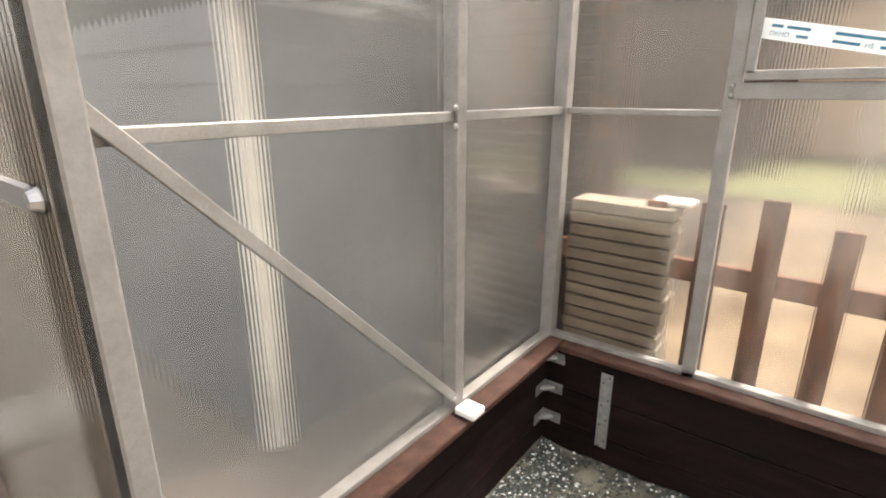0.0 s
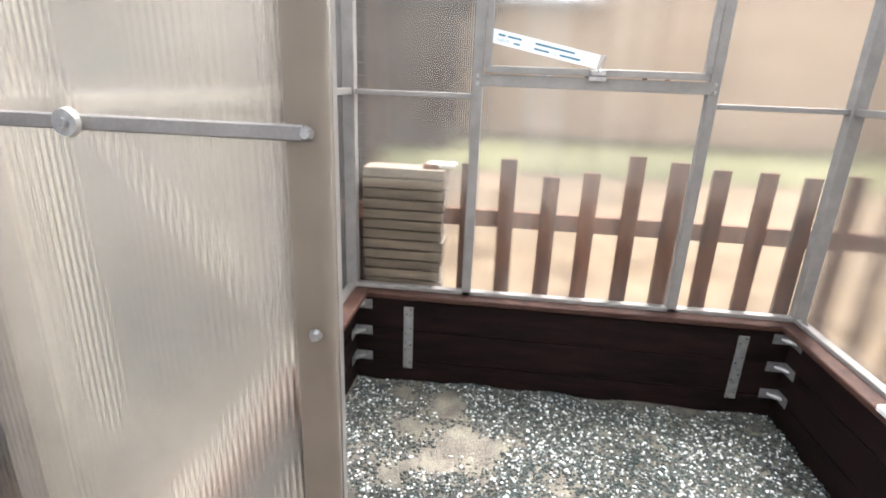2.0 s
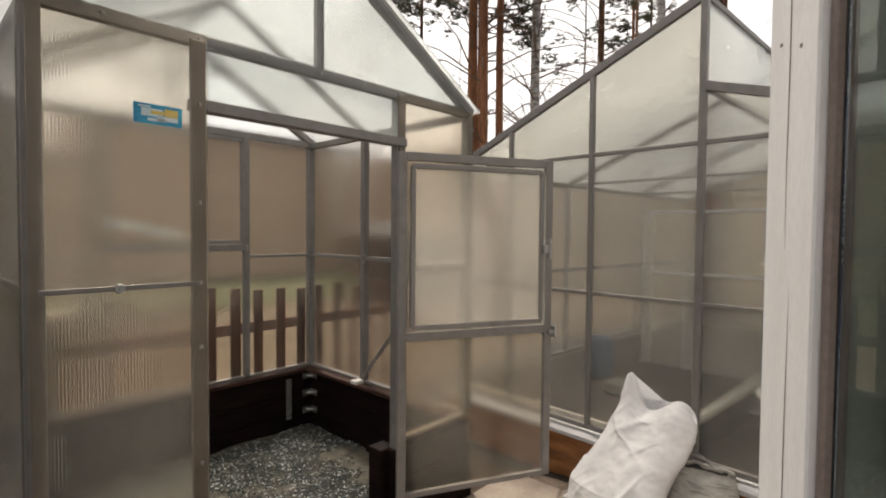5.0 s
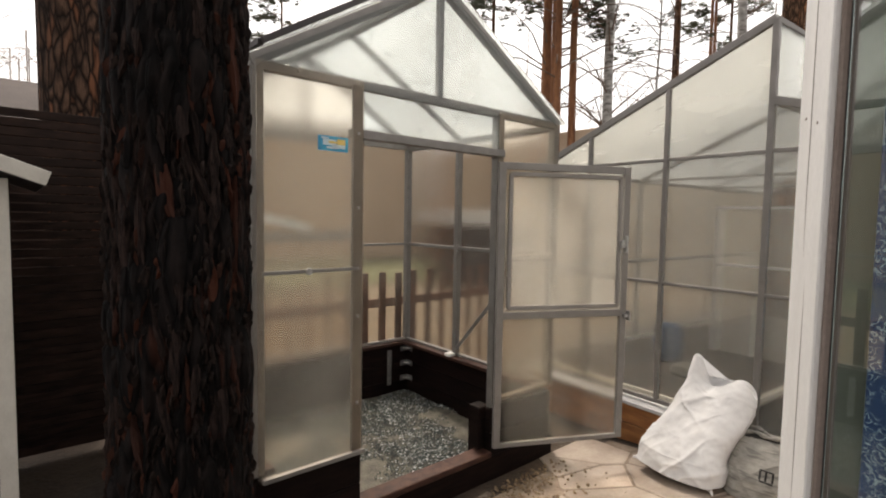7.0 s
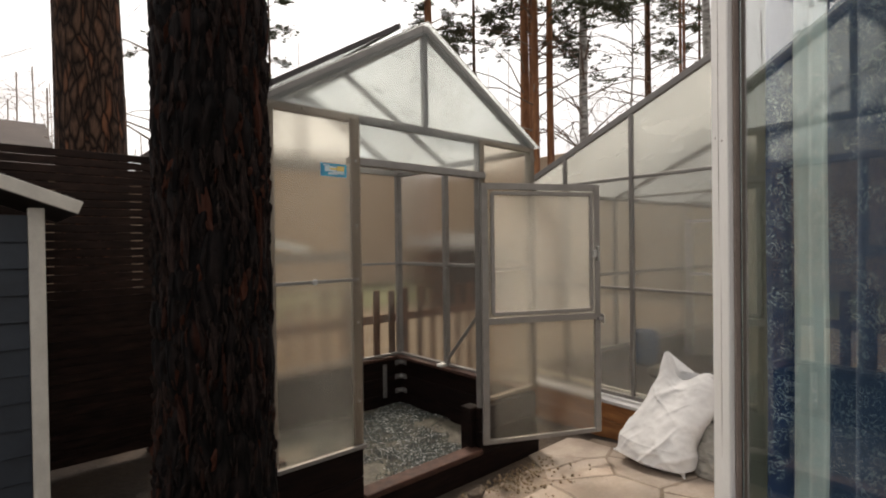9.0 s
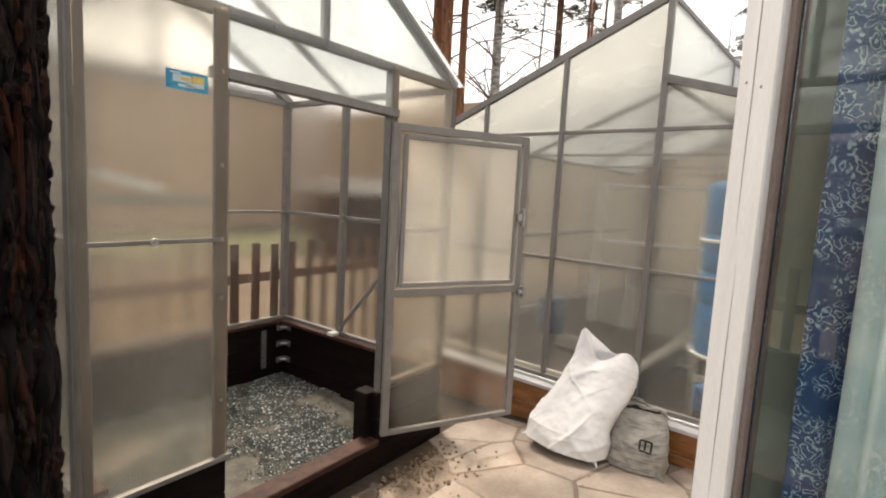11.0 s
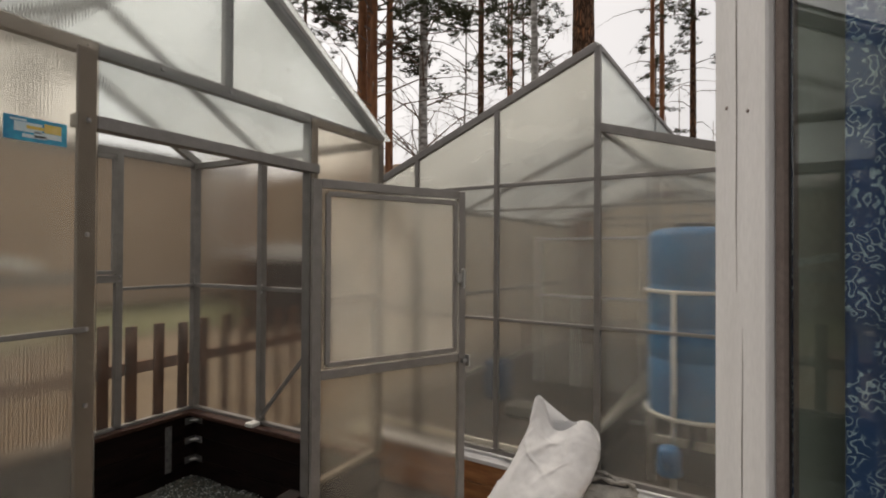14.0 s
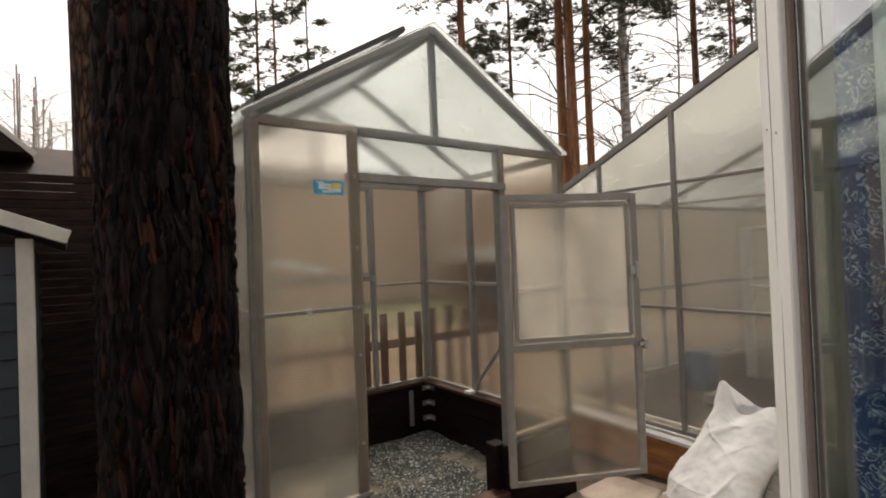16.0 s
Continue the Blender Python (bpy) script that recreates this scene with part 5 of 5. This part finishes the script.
part("rake_board", beam(bmesh.new(), (4.48, 0.17, 4.15), (1.4, 0.17, 7.05), 0.1, 0.05), CREAM_PAINT, nb, "pale gable edge board")

low_wall = thing("garden_wall", pose(7.6, 6.6, 0, 0, 0, -45), "low brown garden wall topped with a white band", "wall")
part("wall", B((-1.6, 0, 0), (1.2, 0.08, 1.55), 0.01), BROWN_ROOF, low_wall)
part("band", B((-1.6, -0.01, 1.551), (1.2, 0.09, 1.9), 0.01), WHITE_PVC, low_wall, "white panel band")

# ---- woods ----
def needle_mesh(name, centres, rg, blades, length, width):
    """Tufts of thin pointed blades round the given centres."""
    n_ = len(centres)
    d = rg.normal(size=(n_, blades, 3))
    d[:, :, 2] = np.abs(d[:, :, 2]) * 0.7 - 0.15
    d /= np.linalg.norm(d, axis=2, keepdims=True)
    side = np.cross(d, rg.normal(size=(n_, blades, 3)))
    side /= np.linalg.norm(side, axis=2, keepdims=True) + 1e-9
    ln = length * rg.uniform(0.6, 1.3, (n_, blades, 1))
    c = np.asarray(centres)[:, None, :]
    v = np.stack([c + side * width, c - side * width, c + d * ln], 2).reshape(-1, 3)
    me = bpy.data.meshes.new(name)
    me.from_pydata(v.tolist(), [], np.arange(len(v)).reshape(-1, 3).tolist())
    return me


def pine(x, y, r, seed, bark, h=17.0, low=3.5, reach=2.2, n_br=38, tufts=12, lean=0.0, blades=12):
    rg = np.random.default_rng(seed)
    rnd = random.Random(seed)
    tree = thing("pine_tree", pose(x, y, 0), "tall pine with a bare reddish trunk and sparse dark needles", "tree", "pines")
    lx, ly = lean * math.cos(seed), lean * math.sin(seed)
    pts = [(lx * z + 0.04 * noise.noise((z * 0.3, seed, 0)), ly * z, z) for z in [h * k / 16 - 0.1 for k in range(17)]]
    part("trunk", tube(bmesh.new(), pts, [max(0.02, r * (1.12 if k == 0 else 1) * (1 - 0.75 * k / 16)) for k in range(17)], 12, 0.05, seed), bark, tree, smooth=True)
    wood, spots_ = bmesh.new(), []
    for k in range(n_br):
        z = low + (h - low - 0.5) * (k / n_br) ** 0.9 + rnd.uniform(-0.2, 0.2)
        a = rnd.uniform(0, 6.283)
        ln = reach * (1 - 0.6 * (z - low) / (h - low)) * rnd.uniform(0.5, 1.1)
        dead = k < n_br * 0.12
        o = Vector((lx * z, ly * z, z))
        dr = Vector((math.cos(a), math.sin(a), rnd.uniform(-0.1, 0.35)))
        bp = [o + dr * ln * s + Vector((0, 0, 0.12 * ln * math.sin(3 * s) - 0.15 * s * s)) for s in (0, 0.35, 0.7, 1.0)]
        tube(wood, bp, [0.018, 0.013, 0.008, 0.004], 4)
        if dead:
            continue
        for q in range(tufts):
            s = rnd.uniform(0.35, 1.05)
            base = bp[1].lerp(bp[3], (s - 0.35) / 0.65)
            off = Vector((rnd.gauss(0, 1), rnd.gauss(0, 1), rnd.gauss(0, 0.5))) * 0.2 * ln * 0.55
            tip = base + off
            if q % 2 == 0:
                tube(wood, [base, tip], [0.008, 0.003], 3)
            for e in range(5):
                spots_.append(tuple(tip + Vector((rnd.gauss(0, 0.07), rnd.gauss(0, 0.07), rnd.gauss(0, 0.05)))))
    part("branch_work", wood, TWIG, tree)["kind"] = "stuff"
    me = needle_mesh("crown", spots_, rg, blades, 0.12, 0.012)
    me.materials.append(NEEDLES)
    cr = new("crown", me)
    cr.parent = tree
    cr["kind"] = "stuff"
    return tree


def birch(x, y, r, seed, h=15.0, lean=0.02):
    rnd = random.Random(seed)
    tree = thing("birch_tree", pose(x, y, 0), "slender birch with pale mottled bark and bare twigs", "tree", "birches")
    bend = [(lean * z + 0.12 * noise.noise((z * 0.25, seed, 1)), 0.1 * noise.noise((z * 0.3, seed, 5)), z) for z in [h * k / 16 - 0.1 for k in range(17)]]
    part("trunk", tube(bmesh.new(), bend, [max(0.015, r * (1 - 0.8 * k / 16)) for k in range(17)], 10, 0.05, seed), BARK_BIRCH, tree, smooth=True)
    wood = bmesh.new()
    for k in range(46):
        z = 2.8 + (h - 3.2) * rnd.random()
        a, ln = rnd.uniform(0, 6.283), rnd.uniform(0.7, 2.0) * (1 - 0.5 * z / h)
        o = Vector((lean * z, 0, z))
        dr = Vector((math.cos(a), math.sin(a), rnd.uniform(0.3, 0.9)))
        bp = [o, o + dr * ln * 0.5, o + dr * ln + Vector((0, 0, -0.15 * ln))]
        tube(wood, bp, [0.02, 0.012, 0.005], 4)
        for q in range(6):
            s = bp[1].lerp(bp[2], rnd.random())
            e = s + Vector((rnd.gauss(0, 0.3), rnd.gauss(0, 0.3), rnd.uniform(-0.6, 0.15)))
            tube(wood, [s, (s + e) / 2 + Vector((0, 0, 0.06)), e], [0.006, 0.005, 0.003], 3)
    part("twig_work", wood, TWIG, tree)["kind"] = "stuff"
    return tree


# the clump beside the gable, the thick pines and the thin far ones
pine(-1.02, 2.80, 0.30, 1, BARK_BROWN, 18, 7.5, 2.0, 30)
pine(6.73, 4.06, 0.13, 2, BARK_RED, 17, 3.7, 2.6, 60, 22)
pine(6.18, 3.58, 0.085, 3, BARK_RED, 16, 3.3, 2.9, 60, 22)
pine(6.59, 3.54, 0.085, 4, BARK_RED, 16, 5.0, 2.2, 34)
pine(6.35, 3.98, 0.11, 11, BARK_RED, 17, 4.6, 2.4, 46, 16)
pine(7.08, 0.15, 0.225, 5, BARK_LIT, 18, 6.0, 2.0, 30)
pine(6.11, -2.98, 0.138, 6, BARK_LIT, 17, 6.5, 2.0, 30)
birch(7.50, 3.42, 0.12, 7)
birch(11.41, 2.50, 0.15, 8)
birch(0.78, 8.25, 0.10, 9, 14, -0.02)
birch(13.42, 5.50, 0.05, 10, 14)
for i, (x, y, r) in enumerate(((12.73, 4.61, 0.096), (13.98, -0.03, 0.091), (14.50, -0.22, 0.094), (15.04, -0.98, 0.114), (12.05, -1.75, 0.127), (13.04, -2.17, 0.106),
                               (12.10, 4.25, 0.085), (15.23, 4.60, 0.07), (14.91, 4.58, 0.07), (17.90, 5.17, 0.07))):
    pine(x, y, r, 20 + i, BARK_RED if i % 3 else BARK_LIT, 17, 4.5 + (i * 7 % 5) * 0.8, 1.9, 30, 8)
for i, (x, y, r) in enumerate(((3.38, 12.93, 0.066), (4.16, 13.73, 0.07), (5.50, 14.29, 0.06), (6.93, 7.66, 0.10), (1.63, 10.09, 0.063), (6.74, 7.33, 0.086), (9.6, 8.6, 0.08))):
    pine(x, y, r, 40 + i, BARK_RED if i % 2 else BARK_LIT, 15, 3.4, 1.7, 34, 9)
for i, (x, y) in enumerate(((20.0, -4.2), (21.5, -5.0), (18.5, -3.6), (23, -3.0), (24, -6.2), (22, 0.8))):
    pine(x, y, 0.08, 60 + i, BARK_LIT, 8.5 + i % 3, 1.6, 1.8, 40, 8, blades=10)


def far_woods():
    rnd = random.Random(77)
    bm = bmesh.new()
    # Trunks ring the whole scene; the unseen ones only block low sky.
    for k in range(330):
        a, d_ = rnd.uniform(0, 2 * math.pi), rnd.uniform(30, 75)
        x, y, h, r = d_ * math.cos(a), d_ * math.sin(a), rnd.uniform(9, 18), rnd.uniform(0.04, 0.11)
        if k < 70:
            x, y, h, r = rnd.uniform(-9, 0), rnd.uniform(21, 34), rnd.uniform(6.5, 10.5), rnd.uniform(0.02, 0.04)
        lx = rnd.uniform(-0.03, 0.03)
        tube(bm, [(x, y, -0.1), (x + lx * h / 2, y, h / 2), (x + lx * h, y, h)], [r, r * 0.7, 0.03], 4)
        for q in range(34 if k < 70 else 24):
            z = rnd.uniform(0.1, 0.95) * h
            b, ln = rnd.uniform(0, 6.283), rnd.uniform(0.6, 2.4)
            o = Vector((x + lx * z, y, z))
            e = o + Vector((math.cos(b) * ln, math.sin(b) * ln, rnd.uniform(0.2, 1.4)))
            tube(bm, [o, e], [0.013, 0.005], 3)
    return tagged(part("far_woods", bm, FAR_WOOD), "distant bare brown woodland behind the plots", "woods", kind="stuff")


far_woods()

# ---- left corner: shrub, basin, dark door ----
rb = random.Random(8)
shrub = thing("shrub", pose(-3.6, -0.35, 0), "low dark green shrub over bare soil", "shrub")
stems = bmesh.new()
tips = []
for k in range(40):
    a, ln = rb.uniform(0, 6.283), rb.uniform(0.4, 1.0)
    e = Vector((math.cos(a) * ln * 0.6, math.sin(a) * ln * 0.6, rb.uniform(0.35, 1.25)))
    tube(stems, [(0, 0, 0), e * 0.5 + Vector((0, 0, 0.1)), e], [0.012, 0.008, 0.003], 4)
    for q in range(14):
        tips.append(tuple(e * rb.uniform(0.5, 1.05) + Vector((rb.gauss(0, 0.1), rb.gauss(0, 0.1), rb.gauss(0, 0.1)))))
part("stems", stems, TWIG, shrub)
me = needle_mesh("leaves", tips, np.random.default_rng(4), 7, 0.07, 0.018)
me.materials.append(BUSH_LEAF)
new("leaves", me).parent = shrub
basin_z = [(0.13, 0.10), (0.135, 0.13), (0.20, 0.2), (0.235, 0.225), (0.24, 0.235), (0.235, 0.22), (0.2, 0.19), (0.15, 0.12)]
tagged(part("basin", tube(bmesh.new(), [(-2.45, -0.12, z - 0.12) for z, r in basin_z], [r for z, r in basin_z], 32), WHITE_PVC, smooth=True), "white plastic basin lying on the soil", "basin")

# barrow and crate beyond the second greenhouse
barrow = thing("wheelbarrow", pose(5.3, -2.75, 0), "metal wheelbarrow tray on a dark tub", "wheelbarrow")
tr = bmesh.new()
lo_, hi_ = [(-0.25, -0.2), (0.25, -0.2), (0.25, 0.2), (-0.25, 0.2)], [(-0.42, -0.3), (0.42, -0.3), (0.42, 0.3), (-0.42, 0.3)]
a_ = [tr.verts.new((x, y, 0.75)) for x, y in lo_]
b_ = [tr.verts.new((x, y, 1.0)) for x, y in hi_]
c_ = [tr.verts.new((x * 0.96, y * 0.95, 1.0)) for x, y in hi_]
d_ = [tr.verts.new((x * 0.95, y * 0.94, 0.765)) for x, y in lo_]
for p_, q_ in ((a_, b_), (b_, c_), (c_, d_)):
    for k in range(4):
        tr.faces.new((p_[k], p_[(k + 1) % 4], q_[(k + 1) % 4], q_[k]))
tr.faces.new(a_)
tr.faces.new(d_)
part("tray", tr, GALV, barrow, "grey metal tray")
part("tub", tube(bmesh.new(), [(0, 0, 0.0), (0, 0, 0.7), (0, 0, 0.75)], [0.22, 0.28, 0.28], 20), DARK_METAL, barrow, "dark brown tub", True)

# spilled pale sand and stone chips by the sill
rc = random.Random(31)
chips = bmesh.new()
for k in range(330):
    x, y = rc.gauss(0.95, 0.28), -0.12 - abs(rc.gauss(0, 0.2))
    if x > 1.5 or x < 0.1:
        continue
    r = rc.uniform(0.004, 0.014)
    bmesh.ops.create_cone(chips, cap_ends=True, segments=5, radius1=r, radius2=r * 0.5, depth=r * 0.8, matrix=pose(x, y, ground_height(x, y) + r * 0.3 + (0.016 if x > 0.8 else 0.004), rc.uniform(-25, 25), rc.uniform(-25, 25), rc.uniform(0, 360)))
tagged(part("stone_chips", chips, SAND), "spilled pale sand and chips along the sill", "debris", kind="stuff")
for x, y, r in ((0.62, -0.22, 0.05), (0.5, -0.3, 0.035), (0.72, -0.17, 0.03)):
    bm = bmesh.new()
    bmesh.ops.create_icosphere(bm, subdivisions=2, radius=r)
    for v in bm.verts:
        v.co = Vector((v.co.x * 1.3, v.co.y, v.co.z * 0.7)) * (1 + 0.35 * noise.noise(v.co * 30 + Vector((x, y, 0)) * 9))
    ob = part("clod", bm, SOIL)
    ob.matrix_world = pose(x, y, ground_height(x, y) + r * 0.4)
    tagged(ob, "brown lump of soil beside the sill", "clod", "clods")
